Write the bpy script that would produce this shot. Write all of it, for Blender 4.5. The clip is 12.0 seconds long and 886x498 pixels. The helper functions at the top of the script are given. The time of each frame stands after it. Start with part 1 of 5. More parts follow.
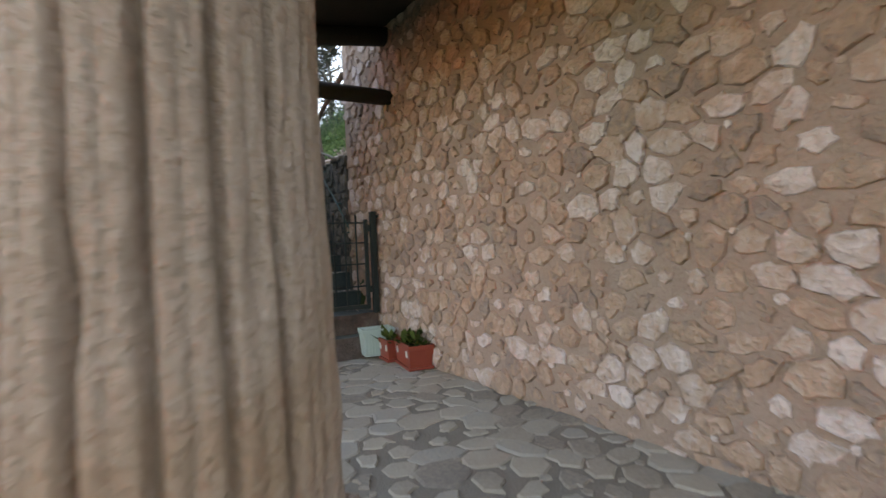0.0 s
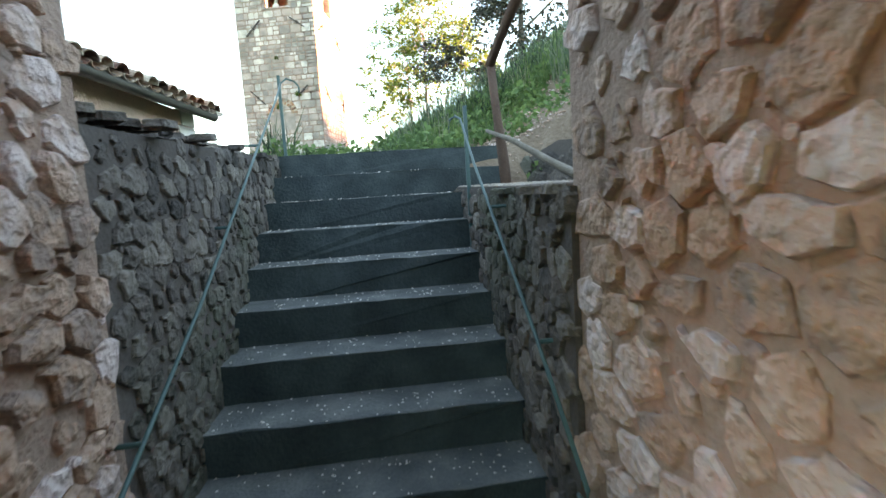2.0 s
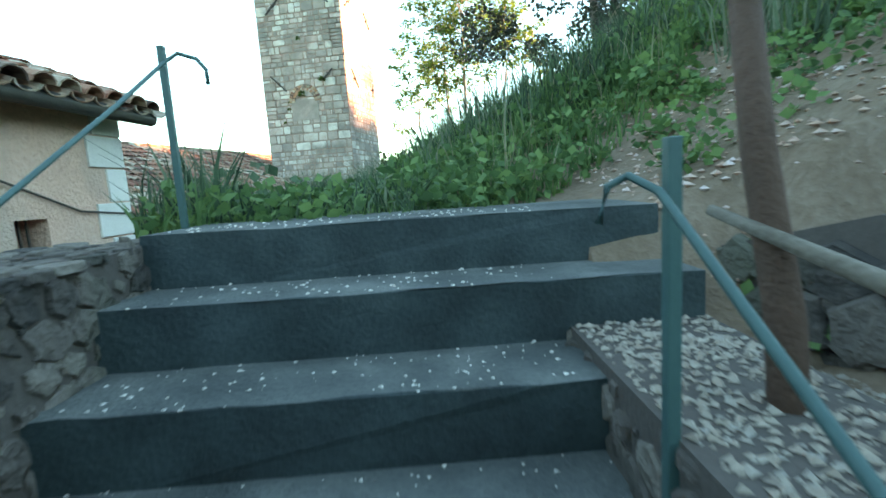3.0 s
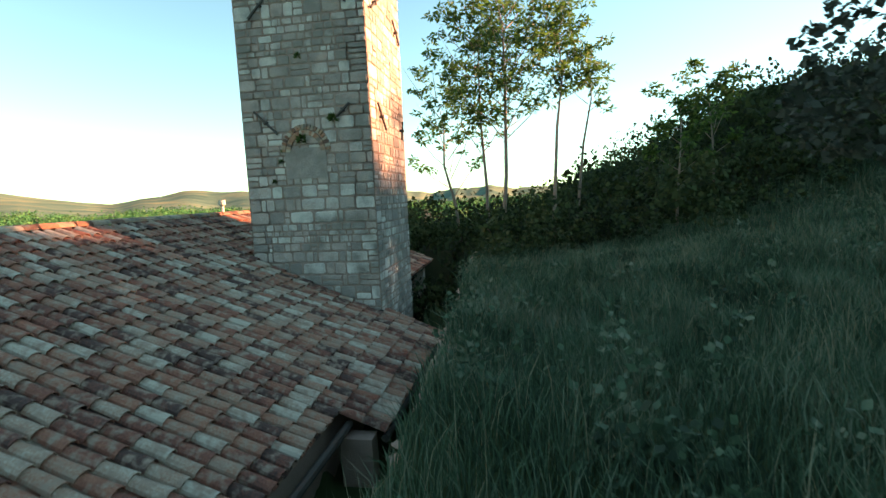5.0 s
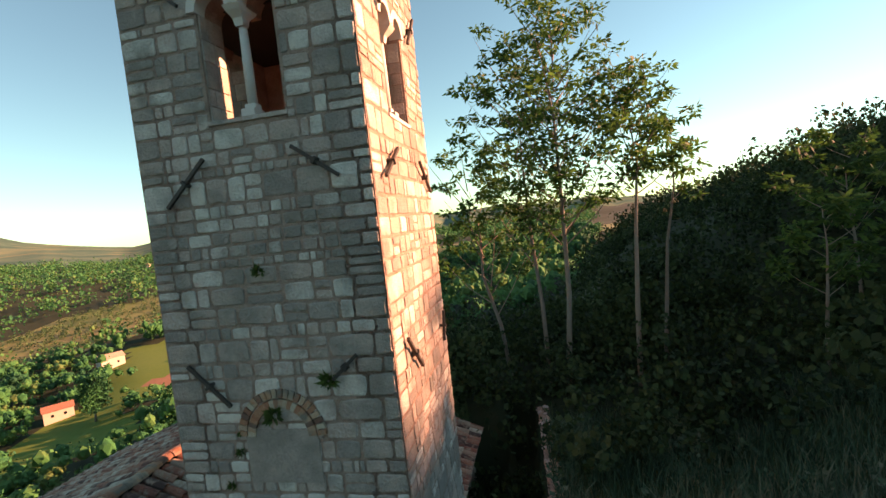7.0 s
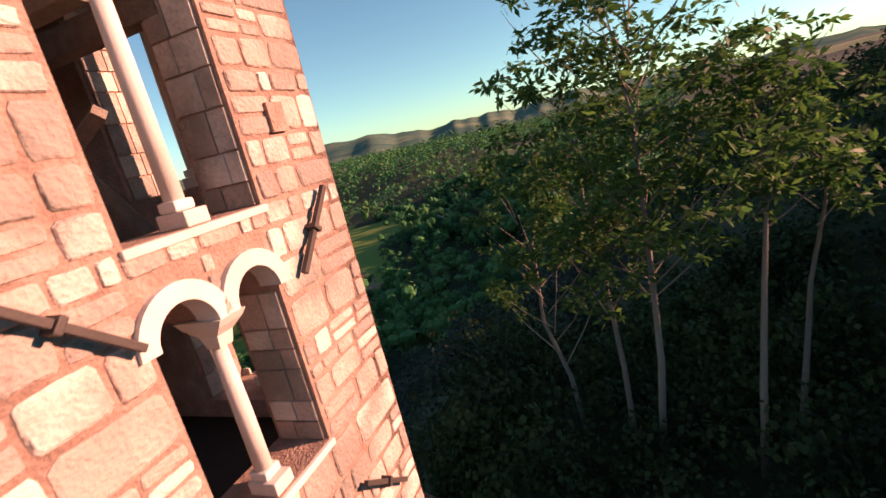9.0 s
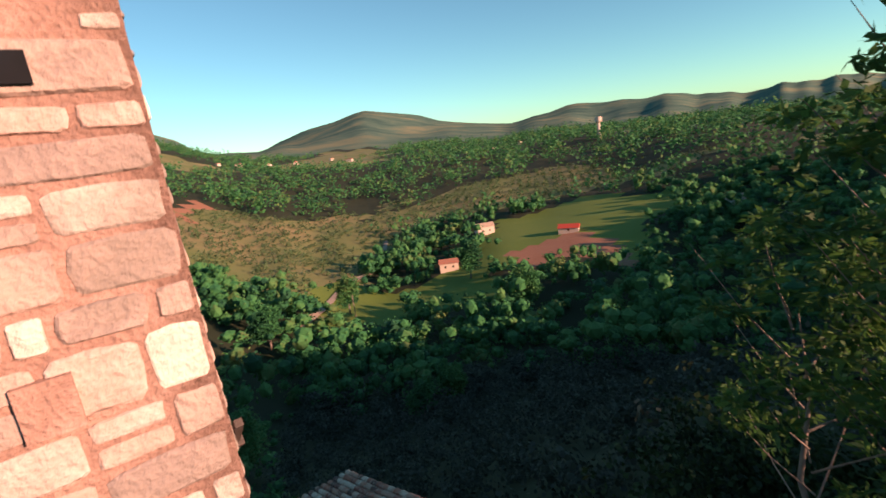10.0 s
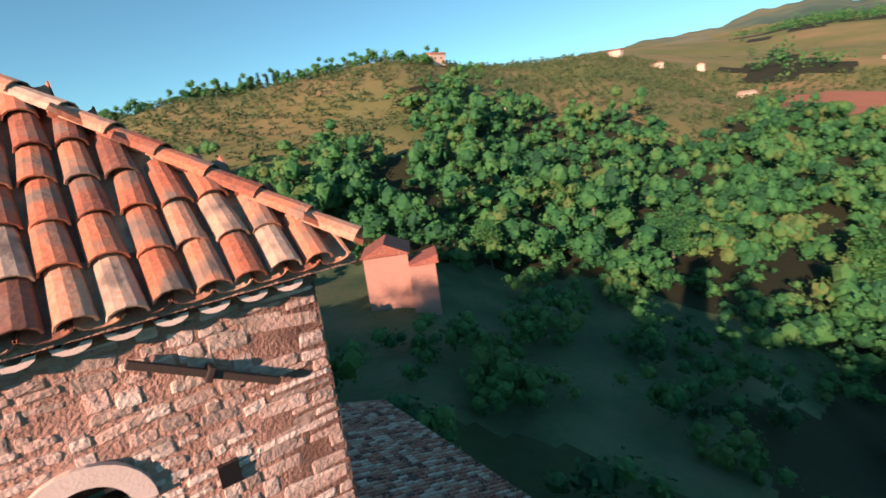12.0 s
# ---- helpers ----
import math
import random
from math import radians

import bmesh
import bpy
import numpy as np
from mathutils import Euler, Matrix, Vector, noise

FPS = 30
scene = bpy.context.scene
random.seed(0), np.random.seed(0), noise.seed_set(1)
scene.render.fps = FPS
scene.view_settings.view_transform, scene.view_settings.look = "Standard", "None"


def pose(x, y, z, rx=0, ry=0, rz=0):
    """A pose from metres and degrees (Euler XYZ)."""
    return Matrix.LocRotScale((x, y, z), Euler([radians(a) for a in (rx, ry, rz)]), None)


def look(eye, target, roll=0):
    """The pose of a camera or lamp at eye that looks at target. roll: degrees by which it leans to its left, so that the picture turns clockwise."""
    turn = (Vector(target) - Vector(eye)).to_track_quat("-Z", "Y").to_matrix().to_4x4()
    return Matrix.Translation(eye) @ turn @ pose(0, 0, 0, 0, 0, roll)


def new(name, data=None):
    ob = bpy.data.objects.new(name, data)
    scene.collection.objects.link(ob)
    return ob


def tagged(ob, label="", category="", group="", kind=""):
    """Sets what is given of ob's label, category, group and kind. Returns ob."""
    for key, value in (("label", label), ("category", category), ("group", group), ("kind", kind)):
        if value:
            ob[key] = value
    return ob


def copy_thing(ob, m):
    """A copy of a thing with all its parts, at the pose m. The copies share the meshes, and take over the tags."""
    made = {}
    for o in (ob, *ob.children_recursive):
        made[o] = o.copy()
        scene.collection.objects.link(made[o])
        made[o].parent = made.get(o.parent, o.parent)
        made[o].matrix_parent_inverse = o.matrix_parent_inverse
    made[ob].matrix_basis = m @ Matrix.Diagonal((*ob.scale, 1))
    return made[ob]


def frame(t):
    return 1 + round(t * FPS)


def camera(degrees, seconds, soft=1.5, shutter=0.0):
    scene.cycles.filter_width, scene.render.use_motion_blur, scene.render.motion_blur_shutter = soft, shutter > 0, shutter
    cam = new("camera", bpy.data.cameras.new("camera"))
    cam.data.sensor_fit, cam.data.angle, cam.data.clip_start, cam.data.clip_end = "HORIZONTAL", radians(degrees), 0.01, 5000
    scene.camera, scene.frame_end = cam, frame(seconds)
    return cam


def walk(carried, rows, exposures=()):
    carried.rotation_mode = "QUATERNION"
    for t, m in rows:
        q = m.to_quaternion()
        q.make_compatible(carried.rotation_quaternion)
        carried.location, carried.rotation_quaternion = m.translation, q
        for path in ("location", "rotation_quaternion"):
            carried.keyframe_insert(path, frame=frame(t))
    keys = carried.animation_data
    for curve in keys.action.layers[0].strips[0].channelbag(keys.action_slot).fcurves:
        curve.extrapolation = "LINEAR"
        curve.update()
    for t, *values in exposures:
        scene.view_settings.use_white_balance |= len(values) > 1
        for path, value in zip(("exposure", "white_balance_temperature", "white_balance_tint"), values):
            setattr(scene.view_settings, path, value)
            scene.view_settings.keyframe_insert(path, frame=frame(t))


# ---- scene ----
cam = camera(86.0, 12.0, 1.5, 0.12)

# time, eye, target, roll
PATH = [
    (0, (-0.315, -7.169, 0.942), (0.675, -5.432, 0.924), -2.41),
    (0.5, (0.487, -6.285, 1.175), (0.983, -4.348, 1.130), 1.41),
    (1, (0.676, -5.539, 1.378), (1.022, -3.572, 1.281), -0.08),
    (1.5, (0.732, -4.747, 1.609), (1.008, -2.773, 1.443), -2.98),
    (2, (0.758, -3.715, 1.890), (0.986, -1.740, 1.676), -3.69),
    (2.5, (0.857, -2.751, 2.166), (1.007, -0.774, 1.909), -4.21),
    (3, (0.890, -1.546, 2.381), (0.969, 0.434, 2.109), -3.63),
    (4.8, (-0.457, 3.958, 3.962), (-0.331, 5.945, 3.765), -2.41),
    (5, (-0.598, 4.550, 4.364), (-0.468, 6.534, 4.141), -2.55),
    (5.5, (-0.849, 6.095, 5.137), (-0.726, 8.080, 4.922), -3.06),
    (6, (-0.922, 7.549, 5.925), (-0.830, 9.542, 5.776), -3.49),
    (6.5, (-0.881, 8.802, 6.955), (-0.825, 10.798, 6.841), -4.15),
    (6.7, (-0.879, 9.272, 7.387), (-0.826, 11.268, 7.271), -4.91),
    (8.3, (-0.022, 12.451, 10.508), (0.034, 14.418, 10.153), -12.80),
    (8.5, (0.220, 12.932, 10.832), (0.206, 14.890, 10.424), -13.59),
    (8.6, (0.310, 13.197, 10.992), (0.266, 15.150, 10.566), -13.70),
    (9, (0.809, 14.332, 11.613), (0.500, 16.249, 11.136), -13.35),
    (9.5, (1.097, 16.221, 12.173), (0.333, 18.011, 11.713), -12.14),
    (10, (1.420, 17.662, 12.745), (0.148, 19.137, 12.290), -7.86),
    (10.2, (1.612, 18.154, 13.154), (0.150, 19.437, 12.688), -6.02),
    (10.5, (1.772, 19.021, 13.751), (0.072, 19.951, 13.257), -3.62),
    (10.7, (1.536, 19.605, 13.970), (-0.271, 20.298, 13.466), -3.48),
    (11, (1.129, 20.366, 14.236), (-0.784, 20.675, 13.740), -4.31),
    (11.5, (-0.198, 21.388, 14.540), (-2.066, 20.871, 14.047), -9.25),
    (12, (-1.945, 21.817, 15.043), (-3.433, 20.552, 14.613), -7.89),
]
walk(cam, [(t, look(eye, target, roll)) for t, eye, target, roll in PATH], [(0.0, 3.9, 19800, 55), (0.5, 4.25, 18500, 48), (1.5, 4.3, 18000, 44), (2.0, 4.45, 17800, 42), (2.5, 4.3, 15300, 29), (3.2, 3.85, 13800, 22), (4.8, 2.5, 12900, 19), (6.5, 1.83, 13300, 24), (8.5, 1.25, 10000, 37), (10.0, 0.97, 8500, 20), (12.0, 1.0, 7800, 16)])

# ---- light: low morning sun from the east, clear sky ----
SUN_AZ, SUN_EL = 81.0, 16.0
world = bpy.data.worlds.new("sky")
scene.world = world
world.use_nodes = True
wn = world.node_tree
sky = wn.nodes.new("ShaderNodeTexSky")
sky.sky_type, sky.sun_disc = "NISHITA", False
sky.sun_elevation, sky.sun_rotation = radians(SUN_EL), radians(SUN_AZ)
sky.air_density, sky.dust_density, sky.ozone_density = 0.85, 0.05, 2.2
back = wn.nodes["Background"]
back.inputs["Strength"].default_value = 0.098
tint = wn.nodes.new("ShaderNodeMix")
tint.data_type, tint.blend_type = "RGBA", "MULTIPLY"
tint.inputs["Factor"].default_value = 1.0
tint.inputs["B"].default_value = (0.5, 0.95, 1.02, 1)
wn.links.new(sky.outputs[0], tint.inputs["A"])
wn.links.new(tint.outputs["Result"], back.inputs[0])
sun_dir = Vector((math.sin(radians(SUN_AZ)) * math.cos(radians(SUN_EL)), math.cos(radians(SUN_AZ)) * math.cos(radians(SUN_EL)), math.sin(radians(SUN_EL))))
sun = new("sun", bpy.data.lights.new("sun", "SUN"))
sun.data.energy, sun.data.angle, sun.data.color = 5.0, radians(0.6), (1.0, 0.62, 0.53)
sun.matrix_world = look(sun_dir * 100, (0, 0, 0))


# ---- materials ----
def material(name, ramp, scale=6.0, rough=0.85, bump=0.3, fine=60.0, metal=0.0, vary=0.5, stain=None, stain_scale=1.5, translucent=0.0, bump_dist=0.01, spec=0.3, patch=0.55):
    """ramp: colours from dark to light, picked per piece and by noise; stain: a second colour laid over in patches."""
    m = bpy.data.materials.new(name)
    m.use_nodes = True
    n, l = m.node_tree.nodes, m.node_tree.links
    b = n["Principled BSDF"]
    b.inputs["Roughness"].default_value, b.inputs["Metallic"].default_value = rough, metal
    b.inputs["Specular IOR Level"].default_value = spec
    geo, info, co = n.new("ShaderNodeNewGeometry"), n.new("ShaderNodeObjectInfo"), n.new("ShaderNodeTexCoord")
    big, small = n.new("ShaderNodeTexNoise"), n.new("ShaderNodeTexNoise")
    for tex, s, d in ((big, scale, 4.0), (small, fine, 6.0)):
        tex.inputs["Scale"].default_value, tex.inputs["Detail"].default_value = s, d
        l.new(geo.outputs["Position"], tex.inputs["Vector"])
    add = n.new("ShaderNodeMath")
    add.operation = "ADD"
    l.new(info.outputs["Random"], add.inputs[0]), l.new(geo.outputs["Random Per Island"], add.inputs[1])
    fr = n.new("ShaderNodeMath")
    fr.operation = "FRACT"
    l.new(add.outputs[0], fr.inputs[0])
    mix1 = n.new("ShaderNodeMath")
    mix1.operation = "MULTIPLY_ADD"
    mix1.inputs[1].default_value, mix1.inputs[2].default_value = vary, 0.5 - vary / 2
    l.new(fr.outputs[0], mix1.inputs[0])
    off = n.new("ShaderNodeMath")
    off.operation = "MULTIPLY_ADD"
    off.inputs[1].default_value, off.inputs[2].default_value = patch, -patch / 2
    l.new(big.outputs[0], off.inputs[0])
    tot = n.new("ShaderNodeMath")
    l.new(mix1.outputs[0], tot.inputs[0]), l.new(off.outputs[0], tot.inputs[1])
    fin = n.new("ShaderNodeMath")
    fin.operation = "MULTIPLY_ADD"
    fin.inputs[1].default_value = 0.5
    fin2 = n.new("ShaderNodeMath")
    fin2.operation = "ADD"
    fin2.inputs[1].default_value = -0.25
    l.new(small.outputs[0], fin.inputs[0]), l.new(tot.outputs[0], fin.inputs[2]), l.new(fin.outputs[0], fin2.inputs[0])
    cr = n.new("ShaderNodeValToRGB")
    while len(cr.color_ramp.elements) < len(ramp):
        cr.color_ramp.elements.new(0.5)
    for k, (e, c) in enumerate(zip(cr.color_ramp.elements, ramp)):
        e.position, e.color = 0.12 + 0.76 * k / max(1, len(ramp) - 1), (*c, 1)
    l.new(fin2.outputs[0], cr.inputs[0])
    col = cr.outputs[0]
    if stain:
        st, sr, mx = n.new("ShaderNodeTexNoise"), n.new("ShaderNodeValToRGB"), n.new("ShaderNodeMix")
        st.inputs["Scale"].default_value, st.inputs["Detail"].default_value = stain_scale, 8.0
        l.new(geo.outputs["Position"], st.inputs["Vector"])
        sr.color_ramp.elements[0].position, sr.color_ramp.elements[1].position = 0.48, 0.66
        mx.data_type = "RGBA"
        mx.inputs["B"].default_value = (*stain, 1)
        l.new(st.outputs[0], sr.inputs[0]), l.new(sr.outputs[0], mx.inputs["Factor"]), l.new(col, mx.inputs["A"])
        col = mx.outputs["Result"]
    l.new(col, b.inputs["Base Color"])
    if bump:
        bp, sm = n.new("ShaderNodeBump"), n.new("ShaderNodeMath")
        bp.inputs["Strength"].default_value, bp.inputs["Distance"].default_value = bump, bump_dist
        l.new(small.outputs[0], sm.inputs[0]), l.new(big.outputs[0], sm.inputs[1])
        l.new(sm.outputs[0], bp.inputs["Height"]), l.new(bp.outputs[0], b.inputs["Normal"])
    if translucent:
        tr, ms = n.new("ShaderNodeBsdfTranslucent"), n.new("ShaderNodeMixShader")
        ms.inputs[0].default_value = translucent
        l.new(col, tr.inputs[0]), l.new(b.outputs[0], ms.inputs[1]), l.new(tr.outputs[0], ms.inputs[2])
        l.new(ms.outputs[0], n["Material Output"].inputs[0])
    return m


TOWER_STONE = material("tower_stone", [(0.3, 0.25, 0.22), (0.42, 0.34, 0.29), (0.52, 0.38, 0.32), (0.58, 0.5, 0.44), (0.7, 0.64, 0.56)], 4.0, 0.92, 1.0, 30, vary=0.8, stain=(0.27, 0.235, 0.2), stain_scale=1.7, bump_dist=0.022)
TOWER_MORTAR = material("tower_mortar", [(0.25, 0.16, 0.128), (0.37, 0.24, 0.19), (0.5, 0.345, 0.285)], 5.0, 0.95, 1.0, 40, vary=0.1, bump_dist=0.02, patch=1.2)
PALE_STONE = material("pale_stone", [(0.55, 0.49, 0.43), (0.68, 0.63, 0.57), (0.76, 0.72, 0.66)], 5.0, 0.75, 0.25, 60, vary=0.3)
RUBBLE = material("rubble_stone", [(0.357, 0.222, 0.186), (0.497, 0.273, 0.202), (0.584, 0.333, 0.257), (0.606, 0.403, 0.349), (0.714, 0.535, 0.502)], 7.0, 0.9, 1.0, 28, vary=0.7, bump_dist=0.03, patch=0.9)
RUBBLE_MORTAR = material("lime_mortar", [(0.297, 0.175, 0.139), (0.408, 0.244, 0.195), (0.507, 0.32, 0.265)], 3.0, 0.95, 0.9, 60, vary=0.1, bump_dist=0.012)
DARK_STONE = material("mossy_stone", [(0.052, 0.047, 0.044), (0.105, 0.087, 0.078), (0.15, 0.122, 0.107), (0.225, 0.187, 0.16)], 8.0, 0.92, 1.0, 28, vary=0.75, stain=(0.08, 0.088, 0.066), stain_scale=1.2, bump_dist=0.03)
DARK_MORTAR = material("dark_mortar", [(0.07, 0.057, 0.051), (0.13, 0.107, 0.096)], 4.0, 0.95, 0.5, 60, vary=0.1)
PAVING = material("paving_stone", [(0.24, 0.19, 0.165), (0.36, 0.28, 0.23), (0.42, 0.34, 0.28), (0.33, 0.3, 0.27)], 3.0, 0.75, 0.35, 50, vary=0.6)
JOINT = material("paving_joint", [(0.19, 0.15, 0.125), (0.3, 0.245, 0.205)], 5.0, 0.95, 0.5, 80, vary=0.1)
STEP = material("dark_teal_riser", [(0.01, 0.022, 0.024), (0.02, 0.047, 0.05), (0.042, 0.078, 0.08)], 5.0, 0.7, 0.6, 60, vary=0.15, patch=1.3)
TREAD = material("pale_concrete_tread", [(0.055, 0.07, 0.068), (0.1, 0.12, 0.115), (0.19, 0.205, 0.19)], 5.0, 0.9, 1.0, 70, vary=0.1, patch=1.3)
RED_STEP = material("stained_brick_red_step", [(0.05, 0.032, 0.028), (0.12, 0.07, 0.06), (0.22, 0.15, 0.125)], 5.0, 0.85, 0.8, 60, vary=0.1, patch=1.5)
COLUMN = material("travertine_column", [(0.29, 0.155, 0.115), (0.45, 0.262, 0.2), (0.57, 0.37, 0.3)], 4.0, 0.85, 1.0, 70, vary=0.1, stain=(0.4, 0.19, 0.12), stain_scale=2.4, bump_dist=0.012)
TILE = material("roof_tile", [(0.2, 0.1, 0.075), (0.42, 0.15, 0.09), (0.5, 0.22, 0.13), (0.5, 0.32, 0.22), (0.52, 0.43, 0.33)], 5.0, 0.85, 0.5, 40, vary=0.85, stain=(0.2, 0.17, 0.14), stain_scale=5.0)
OLD_TILE = material("weathered_roof_tile", [(0.1, 0.05, 0.042), (0.28, 0.085, 0.06), (0.42, 0.14, 0.09), (0.43, 0.24, 0.17), (0.52, 0.42, 0.33)], 4.0, 0.9, 0.7, 40, vary=0.9, stain=(0.38, 0.24, 0.18), stain_scale=9.0)
IRON = material("dark_iron", [(0.05, 0.045, 0.04), (0.1, 0.08, 0.07)], 8.0, 0.6, 0.3, 80, metal=0.3)
GREEN_PAINT = material("green_painted_steel", [(0.012, 0.085, 0.085), (0.02, 0.12, 0.115)], 8.0, 0.45, 0.1, 80)
BLACK_GREEN = material("dark_green_painted_steel", [(0.012, 0.022, 0.022), (0.02, 0.034, 0.033)], 8.0, 0.45, 0.1, 80)
WOOD = material("dark_old_timber", [(0.025, 0.018, 0.014), (0.05, 0.035, 0.027)], 6.0, 0.8, 0.5, 50)
GREY_WOOD = material("weathered_wood", [(0.13, 0.1, 0.08), (0.24, 0.2, 0.165), (0.36, 0.32, 0.27)], 12.0, 0.85, 0.7, 70)
RED_WOOD = material("barked_post_wood", [(0.08, 0.04, 0.03), (0.15, 0.075, 0.055)], 12.0, 0.85, 0.7, 70)
PLASTER = material("old_pink_plaster", [(0.58, 0.29, 0.215), (0.78, 0.42, 0.32), (0.82, 0.52, 0.42)], 1.6, 0.95, 0.7, 40, vary=0.1, stain=(0.6, 0.38, 0.3), stain_scale=1.3, bump_dist=0.03, patch=1.2)
GREY_PLASTER = material("patched_grey_render", [(0.34, 0.27, 0.235), (0.46, 0.37, 0.32), (0.52, 0.43, 0.38)], 3.0, 0.95, 0.9, 40, vary=0.1, bump_dist=0.02, patch=1.2)
TERRACOTTA = material("red_plastic_planter", [(0.4, 0.055, 0.035), (0.5, 0.08, 0.05)], 4.0, 0.45, 0.05, 60)
AQUA = material("pale_green_plastic_planter", [(0.3, 0.46, 0.42), (0.38, 0.54, 0.5)], 4.0, 0.5, 0.05, 60)
WHITE_POT = material("white_plastic_planter", [(0.55, 0.55, 0.5), (0.7, 0.7, 0.66)], 4.0, 0.5, 0.1, 60)
SOIL = material("planter_soil", [(0.03, 0.022, 0.016), (0.07, 0.05, 0.035)], 20.0, 0.95, 0.8, 90)
BRASS = material("brass_padlock", [(0.4, 0.26, 0.09), (0.5, 0.33, 0.13)], 8.0, 0.35, 0.05, 60, metal=0.9)
LEAF = material("leaf", [(0.03, 0.07, 0.018), (0.055, 0.115, 0.028), (0.09, 0.16, 0.04)], 2.0, 0.6, 0.0, 20, vary=0.7, translucent=0.4)
LEAF_TALL = material("ailanthus_leaf", [(0.025, 0.075, 0.022), (0.05, 0.13, 0.032), (0.11, 0.22, 0.05)], 0.8, 0.6, 0.0, 20, vary=0.6, translucent=0.5, patch=1.0)
OLIVE = material("olive_leaf", [(0.0255, 0.0357, 0.0272), (0.0467, 0.0612, 0.0476), (0.0765, 0.0935, 0.0723)], 0.6, 0.7, 0.0, 20, vary=0.7, translucent=0.25)
GRASS = material("meadow_grass", [(0.018, 0.055, 0.032), (0.035, 0.105, 0.058), (0.065, 0.15, 0.088), (0.17, 0.22, 0.15)], 0.7, 0.7, 0.0, 20, vary=0.75, translucent=0.3, patch=1.6)
SEED_HEAD = material("pale_grass_seed_head", [(0.2, 0.19, 0.12), (0.3, 0.27, 0.18)], 2.0, 0.8, 0.0, 20, vary=0.6, translucent=0.2)
BANK_GRASS = material("lush_bank_grass", [(0.03, 0.11, 0.045), (0.06, 0.19, 0.07), (0.12, 0.26, 0.09)], 1.5, 0.7, 0.0, 20, vary=0.7, translucent=0.35, patch=1.4)
BARK = material("pale_bark", [(0.16, 0.13, 0.11), (0.28, 0.24, 0.2)], 8.0, 0.9, 0.4, 60)
# brighter leaf copy: the valley's sunlight is put into these greens
VALLEY = material("sun_bright_woodland_leaf", [(0.012, 0.085, 0.04), (0.02, 0.135, 0.05), (0.038, 0.19, 0.06), (0.065, 0.215, 0.065), (0.11, 0.18, 0.06)], 0.07, 0.8, 0.0, 3, vary=0.4, translucent=0.2, patch=2.2)
ORCHARD = material("orchard_leaf", [(0.035, 0.085, 0.035), (0.06, 0.12, 0.05), (0.1, 0.15, 0.065)], 0.05, 0.8, 0.0, 3, vary=0.4, translucent=0.2)
# darker leaf copy: the hill's shade is put into the base colour
FOREST = material("shade_dark_woodland_leaf", [(0.009, 0.022, 0.01), (0.018, 0.042, 0.014), (0.034, 0.066, 0.02), (0.055, 0.08, 0.028)], 0.25, 0.8, 0.0, 3, vary=0.55, translucent=0.2, patch=1.4)
WALL_LIGHT = material("pale_house_wall", [(0.5, 0.42, 0.34), (0.62, 0.53, 0.44)], 1.0, 0.9, 0.2, 20, vary=0.2)
GLASS_DARK = material("window_glass_and_hole_shade", [(0.012, 0.014, 0.016), (0.02, 0.022, 0.024)], 4.0, 0.08, 0.0, 20, vary=0.1, spec=0.5)


# ---- helpers ----
def raw(name, verts, faces, mats, slots=None, smooth=False):
    """One mesh from arrays of corners and faces."""
    me = bpy.data.meshes.new(name)
    me.from_pydata([tuple(map(float, v)) for v in verts], [], [tuple(map(int, f)) for f in faces])
    for m in mats if isinstance(mats, (list, tuple)) else [mats]:
        me.materials.append(m)
    if slots is not None:
        me.polygons.foreach_set("material_index", np.asarray(slots, dtype=np.int32))
    if smooth:
        me.polygons.foreach_set("use_smooth", np.ones(len(me.polygons), dtype=bool))
    me.update()
    return me


def part(name, bm, mat, parent=None, label="", smooth=False, m=None, kind=""):
    """Links a bmesh as one object under a thing or a part."""
    me = bpy.data.meshes.new(name)
    bm.normal_update()
    bm.to_mesh(me)
    bm.free()
    me.materials.append(mat)
    if smooth:
        me.polygons.foreach_set("use_smooth", np.ones(len(me.polygons), dtype=bool))
    ob = new(name, me)
    if parent:
        ob.parent = parent
    if m is not None:
        ob.matrix_basis = m
    if label or kind:
        tagged(ob, label, kind=kind)
    return ob


def child(name, me, parent=None, m=None, label="", kind=""):
    ob = new(name, me)
    if parent:
        ob.parent = parent
    if m is not None:
        ob.matrix_basis = m
    if label or kind:
        tagged(ob, label, kind=kind)
    return ob


def empty(name, label, category, m=None, group="", kind=""):
    ob = tagged(new(name), label, category, group, kind)
    ob.empty_display_size = 0.1
    if m is not None:
        ob.matrix_basis = m
    return ob


def box(bm, x0, y0, z0, x1, y1, z1, bevel=0.0):
    r = bmesh.ops.create_cube(bm, size=1.0)
    bmesh.ops.transform(bm, matrix=Matrix.LocRotScale(((x0 + x1) / 2, (y0 + y1) / 2, (z0 + z1) / 2), None, (x1 - x0, y1 - y0, z1 - z0)), verts=r["verts"])
    if bevel:
        es = list({e for v in r["verts"] for e in v.link_edges})
        bmesh.ops.bevel(bm, geom=es, offset=bevel, segments=2, affect="EDGES", profile=0.6)
    return bm


def boxed(*a, **k):
    return box(bmesh.new(), *a, **k)


